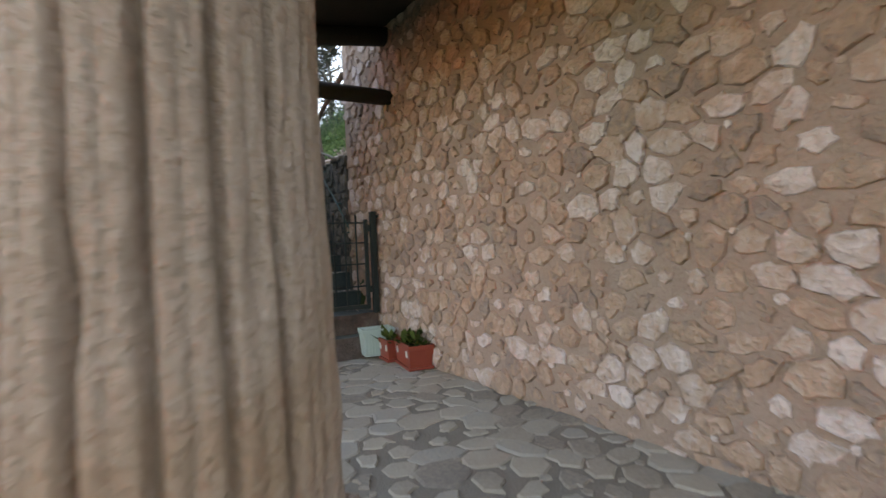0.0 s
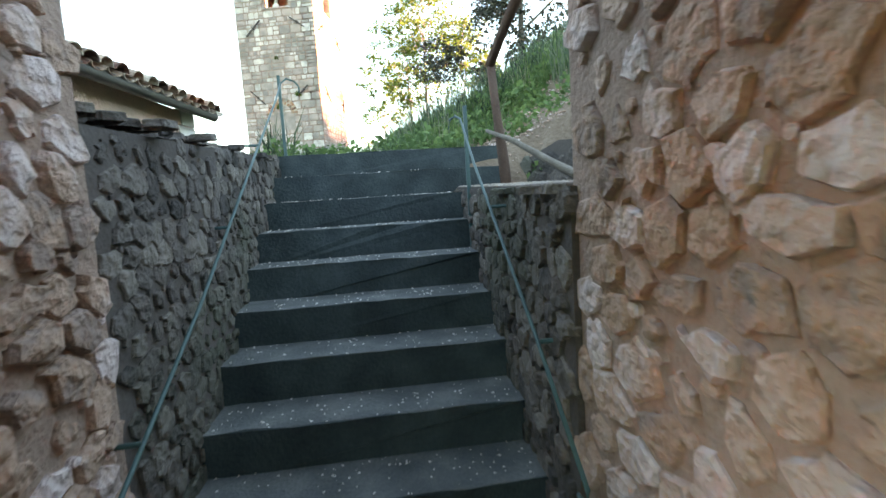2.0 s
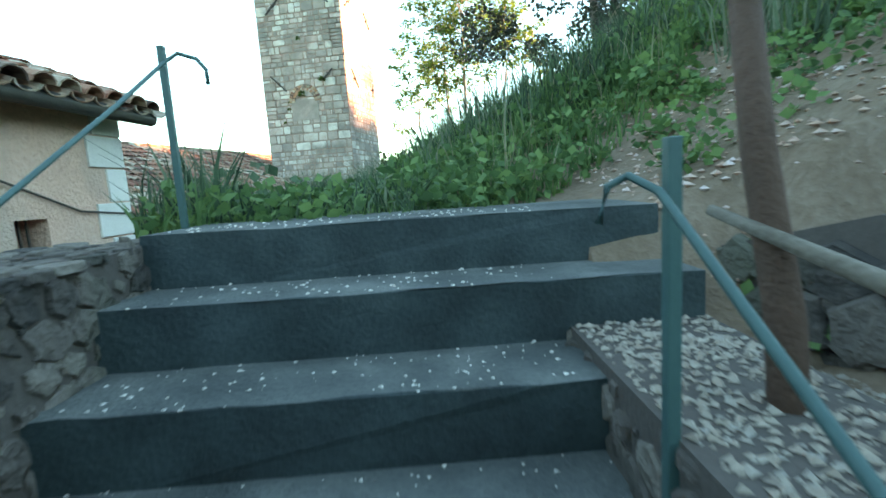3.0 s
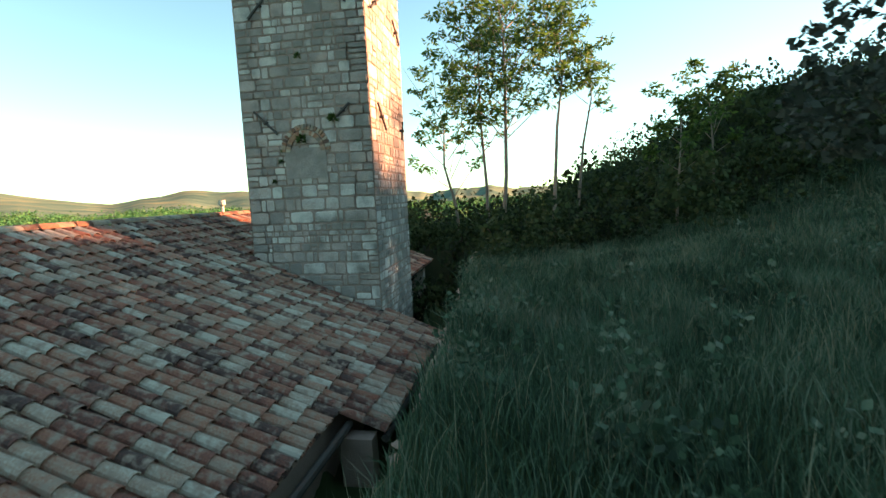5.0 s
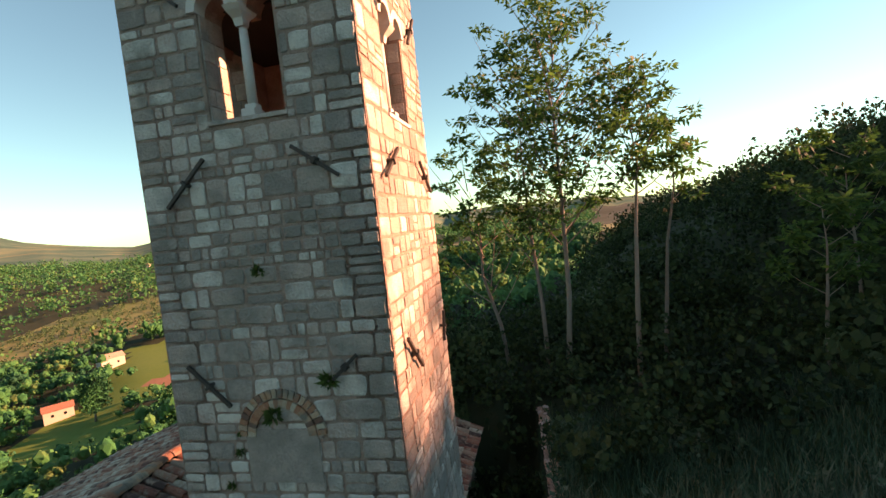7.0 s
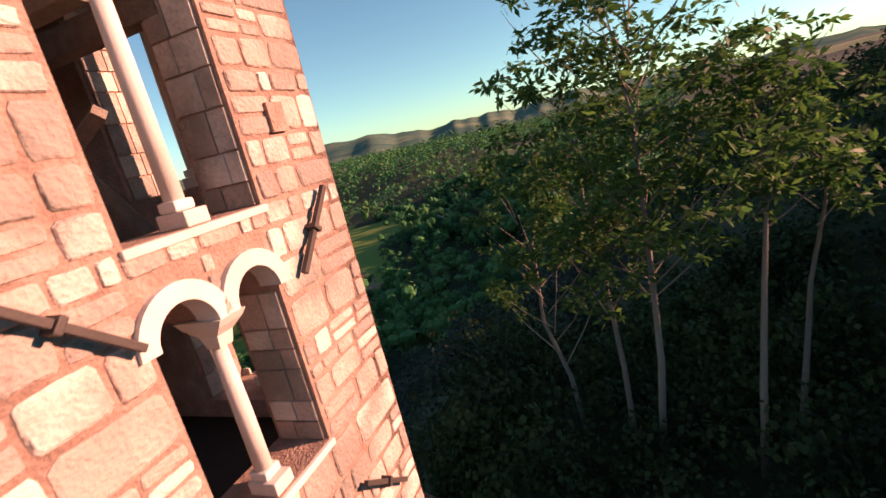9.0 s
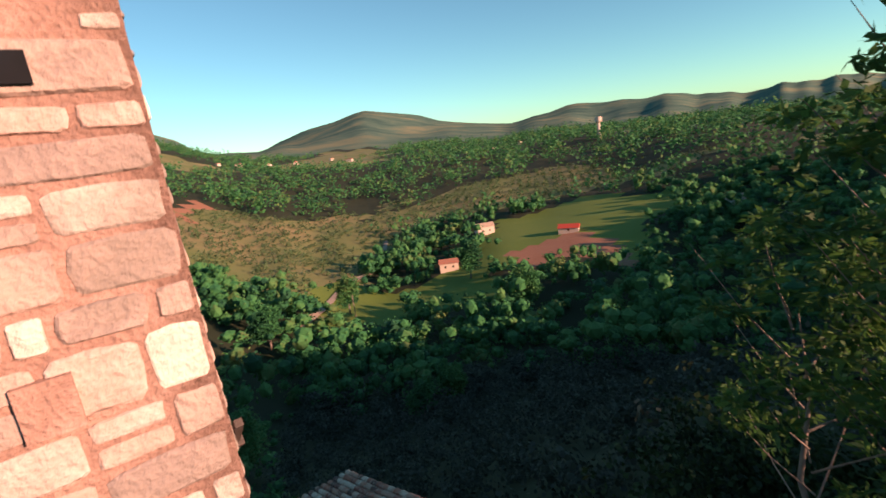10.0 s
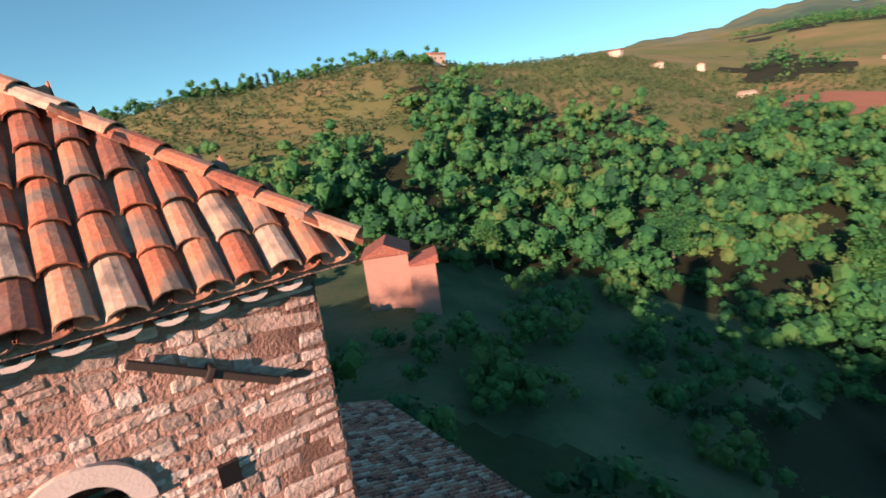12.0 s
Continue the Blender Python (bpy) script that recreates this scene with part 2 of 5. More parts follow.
def tube(pts, radii, sides=8, bm=None, wob=0.0):
    """A bent, tapering rod through the points."""
    bm = bm or bmesh.new()
    pts = [Vector(p) for p in pts]
    rings = []
    for k, p in enumerate(pts):
        d = (pts[min(k + 1, len(pts) - 1)] - pts[max(k - 1, 0)]).normalized()
        side = d.cross(Vector((0, 0, 1)) if abs(d.z) < 0.9 else Vector((1, 0, 0))).normalized()
        up = side.cross(d)
        r = radii[k] if isinstance(radii, (list, tuple)) else radii
        rings.append([bm.verts.new(p + (side * math.cos(a) + up * math.sin(a)) * r * (1 + wob * random.uniform(-1, 1))) for a in [2 * math.pi * i / sides for i in range(sides)]])
    for a, b in zip(rings, rings[1:]):
        for i in range(sides):
            bm.faces.new((a[i], a[(i + 1) % sides], b[(i + 1) % sides], b[i]))
    bm.faces.new(rings[0][::-1]), bm.faces.new(rings[-1])
    return bm


def smoothstep(a, b, x):
    t = np.clip((x - a) / (b - a), 0, 1)
    return t * t * (3 - 2 * t)


# ---- the lie of the land ----
DIST = [0, 8, 14, 25, 45, 80, 130, 200, 300, 450, 700, 1200, 2500, 4500]
LAND = {
    -180: [2, 1, 0, 0, 0, 2, 8, 18, 30, 35, 40, 45, 50, 50],
    -130: [2, 2, 2, 4, 8, 16, 26, 34, 38, 40, 40, 45, 50, 50],
    -92: [2, 2.5, 3.5, 8, 18.5, 32, 42, 52, 58, 58, 58, 58, 50, 50],
    -78: [2, 2.4, 3.3, 7.5, 13.5, 24, 36, 46, 50, 50, 50, 50, 50, 50],
    -62: [2, 2.2, 3.3, 8.5, 11, 19, 34, 46, 50, 50, 50, 50, 50, 50],
    -50: [2, 2.1, 2.8, 8.3, 10, 10, 10, 8, 4, 0, 0, 0, 0, 0],
    -38: [2, 2, 2.4, 6.0, 7.5, 6, 2, -3, -8, -10, -10, 0, 0, 10],
    -30: [2, 2, 2, 4.0, 5.5, 3, -2, -8, -14, -14, -10, -10, 0, 10],
    -10: [2, 2, 2, 0, -6, -16, -22, -24, -24, -20, -18, -18, 0, 60],
    5: [2, 2, 2, -1, -11, -28, -42, -46, -42, -24, -16, -20, 0, 45],
    22: [2, 1, -1, -6, -16, -32, -44, -46, -44, -40, -26, -20, 10, 130],
    32: [1, 0, -3, -8, -18, -34, -46, -49, -47, -41, -26, -18, 10, 60],
    38: [1, 0, -3, -9, -20, -36, -48, -52, -50, -42, -20, -6, 30, 125],
    42: [1, 0, -3, -9, -20, -36, -48, -52, -51, -41, -15, 8, 70, 255],
    47: [1, 0, -3, -9, -20, -36, -48, -53, -52, -40, -14, 8, 90, 320],
    54: [1, 0, -3, -9, -20, -36, -46, -50, -44, -32, -8, 10, 80, 245],
    60: [0, -1, -4, -10, -20, -34, -44, -44, -34, -20, 0, 12, 50, 70],
    75: [0, -1, -4, -10, -18, -28, -30, -24, -10, 2, 30, 100, 250, 200],
    94: [0, -1, -4, -9, -14, -18, -16, -6, 10, 24, 60, 150, 345, 250],
    112: [0, -1, -3, -8, -11, -12, -5, 12, 40, 66, 95, 170, 250, 200],
    132: [0, -1, -3, -5, -6, -6, 6, 34, 74, 82, 70, 60, 60, 60],
    152: [0, 0, -2, -4, -5, -4, 8, 32, 64, 66, 60, 50, 50, 50],
    180: [2, 1, 0, 0, 0, 2, 8, 18, 30, 35, 40, 45, 50, 50],
}
AZ = sorted(LAND)
TABLE = np.array([LAND[a] for a in AZ], float)
TX, TY, TPHI = -1.371, 15.51, -0.236


def to_tower(x, y):
    """East and north of the tower's south-east corner."""
    c, s = math.cos(TPHI), math.sin(TPHI)
    return c * (x - TX) + s * (y - TY), -s * (x - TX) + c * (y - TY)


def drain_edge(n):
    """How far east of the tower the drain wall stands."""
    return 1.78 - 0.05 * n


def land(x, y):
    """Height of the ground at x, y (arrays)."""
    x, y = np.asarray(x, float), np.asarray(y, float)
    dx, dy = x, y - 15.0
    rho, az = np.hypot(dx, dy), np.degrees(np.arctan2(-dx, dy))
    ld = np.log(np.array(DIST) + 12.0)
    k = np.clip(np.searchsorted(AZ, az, side="right") - 1, 0, len(AZ) - 2)
    a0, a1 = np.array(AZ)[k], np.array(AZ)[k + 1]
    f = (az - a0) / (a1 - a0)
    f = f * f * (3 - 2 * f)
    j = np.clip(np.searchsorted(ld, np.log(rho + 12.0), side="right") - 1, 0, len(DIST) - 2)
    g = np.clip((np.log(rho + 12.0) - ld[j]) / (ld[j + 1] - ld[j]), 0, 1)
    h = (TABLE[k, j] * (1 - f) + TABLE[k + 1, j] * f) * (1 - g) + (TABLE[k, j + 1] * (1 - f) + TABLE[k + 1, j + 1] * f) * g
    wob = np.sin(x * 0.021 + 1.3) * np.cos(y * 0.017) * 2.2 + np.sin(x * 0.0061 + y * 0.0043) * 7 + np.sin(x * 0.06 + y * 0.045) * 0.6
    h = h + wob * smoothstep(40, 300, rho)
    far = smoothstep(900, 2500, rho)
    h = h + far * (np.sin(az * 0.55) * 14 + np.sin(az * 1.3 + 2) * 9 + np.sin(az * 3.1) * 4)
    # close by: courtyard, terrace beside the stairs, bank above them, drain along the church
    near = 1 - smoothstep(9, 16, np.hypot(x - 1.0, y - 0.0))
    local = np.full_like(h, 2.2)
    local = local + 0.62 * np.exp(-((y - 2.6) / 1.3) ** 2) * smoothstep(0.0, 1.9, x)
    local = local + 1.0 * smoothstep(1.4, 3.6, x) * (1 - smoothstep(3.5, 8.0, y)) * smoothstep(-2.2, 0.2, y)
    edge = np.clip(1.81 - 0.408 * y, 1.75, 2.8)
    terrace = (1 - smoothstep(0.1, 0.25, x - edge)) * smoothstep(1.2, 1.3, x) * (1 - smoothstep(-0.35, 0.1, y))
    local = local * (1 - terrace) + 1.82 * terrace
    court = np.maximum(1 - smoothstep(-0.45, -0.3, x), 1 - smoothstep(-2.75, -2.55, y)) * (1 - smoothstep(2.5, 3.0, x + 0.9 * smoothstep(-2.75, -2.55, y))) * (1 - smoothstep(2.3, 3.2, y))
    court = np.maximum(court, (1 - smoothstep(-0.12, -0.06, y)) * smoothstep(-0.5, -0.3, x) * (1 - smoothstep(1.3, 1.4, x)))
    local = local * (1 - court) - 0.03 * court
    h = h * (1 - near) + local * near
    e, n = to_tower(x, y)
    drain = smoothstep(0.3, 0.5, e) * (1 - smoothstep(-0.17, 0.0, e - drain_edge(n))) * smoothstep(-9, -8, n) * (1 - smoothstep(9, 12, n))
    church = (1 - smoothstep(0.2, 0.45, e)) * smoothstep(-13.5, -13.2, e) * smoothstep(-9.6, -9.0, n) * (1 - smoothstep(8.2, 9, n))
    h = h * (1 - drain) + 0.4 * drain
    h = h * (1 - church) + np.minimum(h, -0.6) * church
    return h


def land1(x, y):
    return float(land(np.array([x]), np.array([y]))[0])


def zone(x, y):
    """Which cover the ground has: 0 meadow, 1 red tilled soil, 2 olive orchard, 3 bright field, 4 woodland floor
    darkened for shade, 5 haze-tinted distance, 6 path, 7 bare earth.
    """
    dx, dy = x, y - 15.0
    rho, az = np.hypot(dx, dy), np.degrees(np.arctan2(-dx, dy))
    # uneven edges of fields and woods
    far = smoothstep(90, 160, rho)
    az, rho = az + far * (1.6 * np.sin(rho * 0.045) + 1.2 * np.sin(dx * 0.09 + dy * 0.05)), rho * (1 + far * (0.035 * np.sin(az * 0.45) + 0.025 * np.sin(dx * 0.07)))
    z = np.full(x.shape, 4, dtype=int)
    z[rho > 330] = 2
    z[(rho > 330) & (np.sin(x * 0.013 + 2) + np.sin(y * 0.011 + x * 0.004) > 0.0)] = 4
    z[(rho > 420) & (az < 46) & (np.sin(x * 0.017 + 2) + np.sin(y * 0.013) > -1.2)] = 4
    z[(az > 47) & (az < 80) & (rho > 190) & (rho < 420) & (rho > 150 + (az - 47) * 4)] = 2
    z[(az > 66) & (az < 92) & (rho > 290) & (rho < 460) & (np.sin(x * 0.03) + np.sin(y * 0.035) > 0.2)] = 1
    z[(az > 34) & (az < 57) & (rho > 165) & (rho < 222)] = 3
    z[(az > 14) & (az < 34) & (rho > 205) & (rho < 330)] = 3
    z[(az > 18) & (az < 30) & (rho > 200) & (rho < 232)] = 1
    z[(az > 96) & (az < 165) & (rho > 150)] = 2
    z[(az > 96) & (az < 130) & (rho > 90) & (rho < 240)] = 4
    z[(az > 84 + 7 * np.sin(rho * 0.15)) & (az < 175) & (rho > 17) & (rho < 85)] = 8
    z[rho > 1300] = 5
    z[rho < 34] = 0
    # shaded slopes get the floor whose colour holds the shade under trees
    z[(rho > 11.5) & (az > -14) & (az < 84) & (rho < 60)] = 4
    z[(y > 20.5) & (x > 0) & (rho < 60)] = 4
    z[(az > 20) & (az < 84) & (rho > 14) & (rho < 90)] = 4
    z[(x > 1.1) & (x < 3.4) & (y > -2.6) & (y < 1.7)] = 7
    z[(x > -2.6) & (x < -0.35) & (y > -2.25) & (y < 3)] = 7
    return z


GROUNDS = [
    material("meadow_ground", [(0.015, 0.035, 0.014), (0.03, 0.06, 0.02), (0.06, 0.08, 0.035)], 0.8, 0.95, 0.6, 12, vary=0.0),
    material("tilled_red_earth", [(0.22, 0.09, 0.05), (0.32, 0.15, 0.09), (0.36, 0.2, 0.12)], 0.05, 0.95, 0.3, 0.8, vary=0.0),
    material("orchard_ground", [(0.1, 0.145, 0.045), (0.165, 0.175, 0.07), (0.25, 0.195, 0.095)], 0.02, 0.95, 0.3, 0.3, vary=0.0, stain=(0.12, 0.16, 0.05), stain_scale=0.012, patch=1.8),
    material("bright_field", [(0.08, 0.14, 0.025), (0.12, 0.19, 0.035), (0.17, 0.21, 0.05)], 0.05, 0.95, 0.2, 0.9, vary=0.0),
    # near black: tree shade is put into the floor colour
    material("shade_dark_woodland_floor", [(0.01, 0.018, 0.008), (0.02, 0.03, 0.012), (0.035, 0.04, 0.02)], 0.1, 0.95, 0.5, 2.0, vary=0.0),
    # aerial haze is mixed into this blue-green base colour
    material("haze_tinted_hill", [(0.06, 0.12, 0.1), (0.1, 0.17, 0.13), (0.2, 0.22, 0.14)], 0.0035, 1.0, 0.0, 0.02, vary=0.0, spec=0.0, patch=2.2),
    material("pale_track", [(0.3, 0.24, 0.18), (0.4, 0.33, 0.26)], 0.3, 0.95, 0.2, 4, vary=0.0),
    material("gravelly_earth", [(0.13, 0.075, 0.05), (0.22, 0.135, 0.095), (0.33, 0.24, 0.19)], 2.5, 0.95, 0.8, 30, vary=0.0, bump_dist=0.03),
    material("terrace_grass", [(0.035, 0.08, 0.04), (0.065, 0.125, 0.06), (0.13, 0.15, 0.085)], 0.12, 0.95, 0.5, 1.5, vary=0.0, patch=1.6),
]


def build_ground():
    def axis(lo, hi, step, reach, grow):
        a = list(np.arange(lo, hi + 1e-6, step))
        for sign in (1, -1):
            p, d = (hi, step) if sign > 0 else (lo, step)
            while abs(p) < reach:
                d = min(d * grow, 160)
                p += sign * d
                a = a + [p] if sign > 0 else [p] + a
        return np.array(a)
    xs, ys = axis(-4.5, 6.0, 0.22, 4700, 1.045), axis(-5.0, 18.0, 0.22, 4700, 1.045)
    X, Y = np.meshgrid(xs, ys)
    Z = land(X.ravel(), Y.ravel())
    nx, ny = len(xs), len(ys)
    i, j = np.meshgrid(np.arange(nx - 1), np.arange(ny - 1))
    a = (j * nx + i).ravel()
    faces = np.stack([a, a + 1, a + nx + 1, a + nx], -1)
    cx, cy = (X[:-1, :-1] + X[1:, 1:]).ravel() / 2, (Y[:-1, :-1] + Y[1:, 1:]).ravel() / 2
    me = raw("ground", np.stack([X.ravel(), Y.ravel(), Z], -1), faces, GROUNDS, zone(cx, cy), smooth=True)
    return tagged(new("ground", me), "hilly ground with meadow, fields, woods and far hills", "ground", kind="structure")


build_ground()


# ---- stonework ----
def rubble_cells(width, height, cell, seed, squash=0.75, gap=0.86, jitter=0.47):
    """Rounded, uneven polygons that fill a wall: lists of 2D outlines."""
    rng = np.random.default_rng(seed)
    dx, dy = cell, cell * squash
    cols, rows = int(width / dx) + 3, int(height / dy) + 3
    P = np.zeros((rows, cols, 2))
    for r in range(rows):
        for c in range(cols):
            P[r, c] = ((c - 1 + 0.5 * (r % 2) + rng.uniform(-jitter, jitter)) * dx, (r - 1 + rng.uniform(-jitter, jitter)) * dy)
    out = []
    for r in range(1, rows - 1):
        for c in range(1, cols - 1):
            o = r % 2
            nb = [P[r, c + 1], P[r + 1, c + o], P[r + 1, c - 1 + o], P[r, c - 1], P[r - 1, c - 1 + o], P[r - 1, c + o]]
            p = P[r, c]
            v = np.array([(p + nb[k] + nb[(k + 1) % 6]) / 3 for k in range(6)])
            m = v.mean(0)
            g = gap * (rng.uniform(0.5, 0.72) if rng.random() < 0.28 else rng.uniform(0.86, 1.1))
            v = m + (v - m) * g
            q = []
            for k in range(6):
                a, b = v[k], v[(k + 1) % 6]
                t = rng.uniform(0.05, 0.2)
                q += [a * (1 - t) + b * t, a * t + b * (1 - t)]
            q = np.array(q) + rng.normal(0, cell * 0.05, (12, 2))
            q = m + (q - m) * rng.uniform((0.75, 0.8), (1.15, 1.12))
            out.append((q, rng.uniform(0.5, 1.3)))
            # small pinning stone in the joint
            if rng.random() < 0.4:
                a = np.linspace(0, 2 * np.pi, 12, endpoint=False)
                sz = cell * rng.uniform(0.07, 0.14)
                out.append(((p + nb[0] + nb[1]) / 3 + np.stack([np.cos(a) * sz * rng.uniform(0.8, 1.5), np.sin(a) * sz], -1) + rng.normal(0, sz * 0.1, (12, 2)), rng.uniform(0.4, 0.9)))
    return out


def stone_mesh(q, depth, lift):
    """Corners and faces of one stone: outline, a rounded shoulder and a slightly domed face (x, y along the wall, z out of it)."""
    m = q.mean(0)
    n = len(q)
    rings = [(1.0, -0.02), (0.97, depth * 0.45), (0.87, depth * 0.95)]
    v = [(*(m + (p - m) * s), z) for s, z in rings for p in q] + [(*m, depth * lift)]
    f = [(k * n + i, k * n + (i + 1) % n, (k + 1) * n + (i + 1) % n, (k + 1) * n + i) for k in range(2) for i in range(n)]
    f += [(2 * n + i, 2 * n + (i + 1) % n, 3 * n) for i in range(n)]
    return v, f


def lay_stones(parent, cells, depth, mat, m, inside, near, rng_seed=0, name="stone", shift=(0, 0)):
    """Stones of a wall: those near the way as objects, the rest joined."""
    rng = np.random.default_rng(rng_seed)
    V, Fc, count, made = [], [], 0, 0
    for q, d in cells:
        c = q.mean(0)
        if not inside(*c):
            continue
        v, f = stone_mesh(q, depth * d, rng.uniform(1.0, 1.25))
        if near(*c) and made < 300:
            v = [(a - c[0], b - c[1], z) for a, b, z in v]
            child(name, raw(name, v, f, mat), parent, m @ Matrix.Translation((c[0], c[1], 0)))
            made += 1
        else:
            V += v
            Fc += [tuple(i + count for i in t) for t in f]
            count += len(v)
    if V:
        child("stonework", raw("stonework", V, Fc, mat), parent, m, kind="stuff")


def wall_frame(ax, ay, bx, by, z=0.0):
    """A frame whose x runs along the wall from a to b, y up and z out of its face to the left of a to b."""
    d = Vector((bx - ax, by - ay, 0)).normalized()
    out = Vector((-d.y, d.x, 0))
    return Matrix(((d.x, 0, out.x, ax), (d.y, 0, out.y, ay), (0, 1, 0, z), (0, 0, 0, 1)))


def strip_wall(top, thick, base=-0.3, ends=None):
    """A wall in its own frame (x along, y up, z out, face at z = 0) whose top follows points (x, y)."""
    bm = bmesh.new()
    rows = []
    for x, y in top:
        rows.append([bm.verts.new(p) for p in ((x, base, 0), (x, y, 0), (x, y, -thick), (x, base, -thick))])
    for a, b in zip(rows, rows[1:]):
        for k in range(4):
            bm.faces.new((a[k], b[k], b[(k + 1) % 4], a[(k + 1) % 4]))
    bm.faces.new(rows[0]), bm.faces.new(rows[-1][::-1])
    bmesh.ops.recalc_face_normals(bm, faces=bm.faces)
    return bm


def interp(pts, x):
    return float(np.interp(x, [p[0] for p in pts], [p[1] for p in pts]))


def rubble_wall(name, label, a, b, top, thick, cell, seed, stone, mortar, depth=0.035, base=-0.05, near=None, gap=0.86, squash=0.75, capped=False):
    """A rubble wall from a to b seen from its left side, with real stones in mortar."""
    m = wall_frame(*a, *b)
    w = math.hypot(b[0] - a[0], b[1] - a[1])
    ob = tagged(part(name, strip_wall(top, thick, base), mortar, m=m), label, "wall", kind="structure")
    h = max(y for _, y in top) - base
    cells = [(q + np.array([0, base]), d) for q, d in rubble_cells(w, h, cell, seed, squash, gap)]
    lay_stones(ob, cells, depth, stone, Matrix(), lambda x, y: 0.03 < x < w - 0.03 and base < y < interp(top, x) - cell * 0.25, near or (lambda x, y: False), seed)
    if capped:
        cells = rubble_cells(w, thick, cell * 1.2, seed + 7, 0.8, 0.9)
        lay_stones(ob, [(q, d) for q, d in cells if 0 < q.mean(0)[1] < thick], depth * 0.5, stone, Matrix(((1, 0, 0, 0), ((top[-1][1] - top[0][1]) / w, 0, 1, top[0][1]), (0, -1, 0, 0), (0, 0, 0, 1))), lambda x, y: 0 < x < w, lambda x, y: False, seed)
    return ob


# porch wall, tall, beside the paving and the lower stairs
rubble_wall("wall_east", "tall rubble wall of ochre and grey stones set in lime mortar", (1.76, -8.6), (1.29, -2.42), [(0, 3.3), (5.0, 3.3), (6.2, 3.1)], 0.45, 0.155, 3, RUBBLE, RUBBLE_MORTAR, 0.02, near=lambda x, y: 2.6 < x < 5.7 and y < 2.3, gap=0.91)
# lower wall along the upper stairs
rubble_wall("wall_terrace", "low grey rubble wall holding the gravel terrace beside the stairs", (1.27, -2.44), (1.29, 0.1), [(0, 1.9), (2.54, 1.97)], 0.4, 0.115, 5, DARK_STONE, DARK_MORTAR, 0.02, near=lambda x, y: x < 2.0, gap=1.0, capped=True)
# wall on the other side of the stairs: tall near the gate, then low
rubble_wall("wall_stair_tall", "reddish rough stone wall beside the gate", (-0.01, -2.36), (-0.01, -3.1), [(0, 2.75), (0.74, 3.0)], 0.4, 0.13, 7, RUBBLE, RUBBLE_MORTAR, 0.026, near=lambda x, y: y > 0.6, gap=1.02)
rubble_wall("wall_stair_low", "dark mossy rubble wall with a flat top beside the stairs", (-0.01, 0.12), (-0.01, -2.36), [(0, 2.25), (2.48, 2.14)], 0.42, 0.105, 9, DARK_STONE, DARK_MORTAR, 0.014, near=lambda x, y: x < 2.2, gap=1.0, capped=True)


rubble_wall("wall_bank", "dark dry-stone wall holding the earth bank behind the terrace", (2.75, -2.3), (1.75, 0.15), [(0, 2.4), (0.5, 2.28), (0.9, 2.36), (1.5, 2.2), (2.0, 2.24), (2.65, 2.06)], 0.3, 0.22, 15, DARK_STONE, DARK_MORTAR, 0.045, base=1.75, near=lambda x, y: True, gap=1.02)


def tower_place(e, n):
    return TX + math.cos(TPHI) * e - math.sin(TPHI) * n, TY + math.sin(TPHI) * e + math.cos(TPHI) * n


rubble_wall("wall_drain", "low mortared rubble wall along the drain below the meadow", tower_place(drain_edge(-8.5), -8.5), tower_place(drain_edge(9.0), 9.0), [(0, 2.0), (17.5, 2.0)], 0.3, 0.2, 13, RUBBLE, RUBBLE_MORTAR, 0.03, base=0.3, capped=True)


def build_paving():
    bm = boxed(-0.42, -8.8, -0.12, 1.95, -3.22, -0.012)
    ob = tagged(part("pavement", bm, JOINT), "irregular grey flagstone paving under the porch roof", "pavement", kind="structure")
    cells = rubble_cells(2.3, 5.6, 0.19, 21, 0.8, 1.04, 0.4)
    lay_stones(ob, cells, 0.01, PAVING, Matrix.Translation((-0.42, -8.8, -0.012)), lambda x, y: 0.02 < x < 2.28 and 0 < y < 5.5, lambda x, y: y > 1.5, 21)


build_paving()


def build_stairs():
    st = empty("stone_stairs", "worn dark concrete stairs with light edges between stone walls", "stairs", kind="structure")
    r, d = 0.175, 0.27
    for k in range(1, 14):
        y0, z = -(k - 1) * d, r * (14 - k)
        x0, x1 = 0.0, 1.3
        if k == 12:
            y0 -= 0.09
        if k == 13:
            y0, x0 = y0 + 0.03, 0.08
        if k <= 2:
            x1 = 1.66
        bm = boxed(x0 - 0.015, y0, z - r - 0.05, x1 + 0.015, y0 + (d + 0.2 if k > 1 else 0.5), z)
        es = [e for e in bm.edges if abs(e.verts[0].co.y - y0) < 1e-4 and abs(e.verts[1].co.y - y0) < 1e-4 and abs(e.verts[0].co.z - z) < 1e-4 and abs(e.verts[1].co.z - z) < 1e-4]
        bmesh.ops.subdivide_edges(bm, edges=es, cuts=14)
        for v in bm.verts:
            if abs(v.co.z - z) < 1e-4 and abs(v.co.y - y0) < 1e-4:
                v.co.y += random.uniform(-0.006, 0.01)
                v.co.z += random.uniform(-0.006, 0.002)
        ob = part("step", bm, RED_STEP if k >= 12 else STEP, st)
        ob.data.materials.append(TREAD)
        # upward faces get the paler TREAD slot, all others the darker one
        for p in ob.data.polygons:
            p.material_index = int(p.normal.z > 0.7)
    return st


build_stairs()


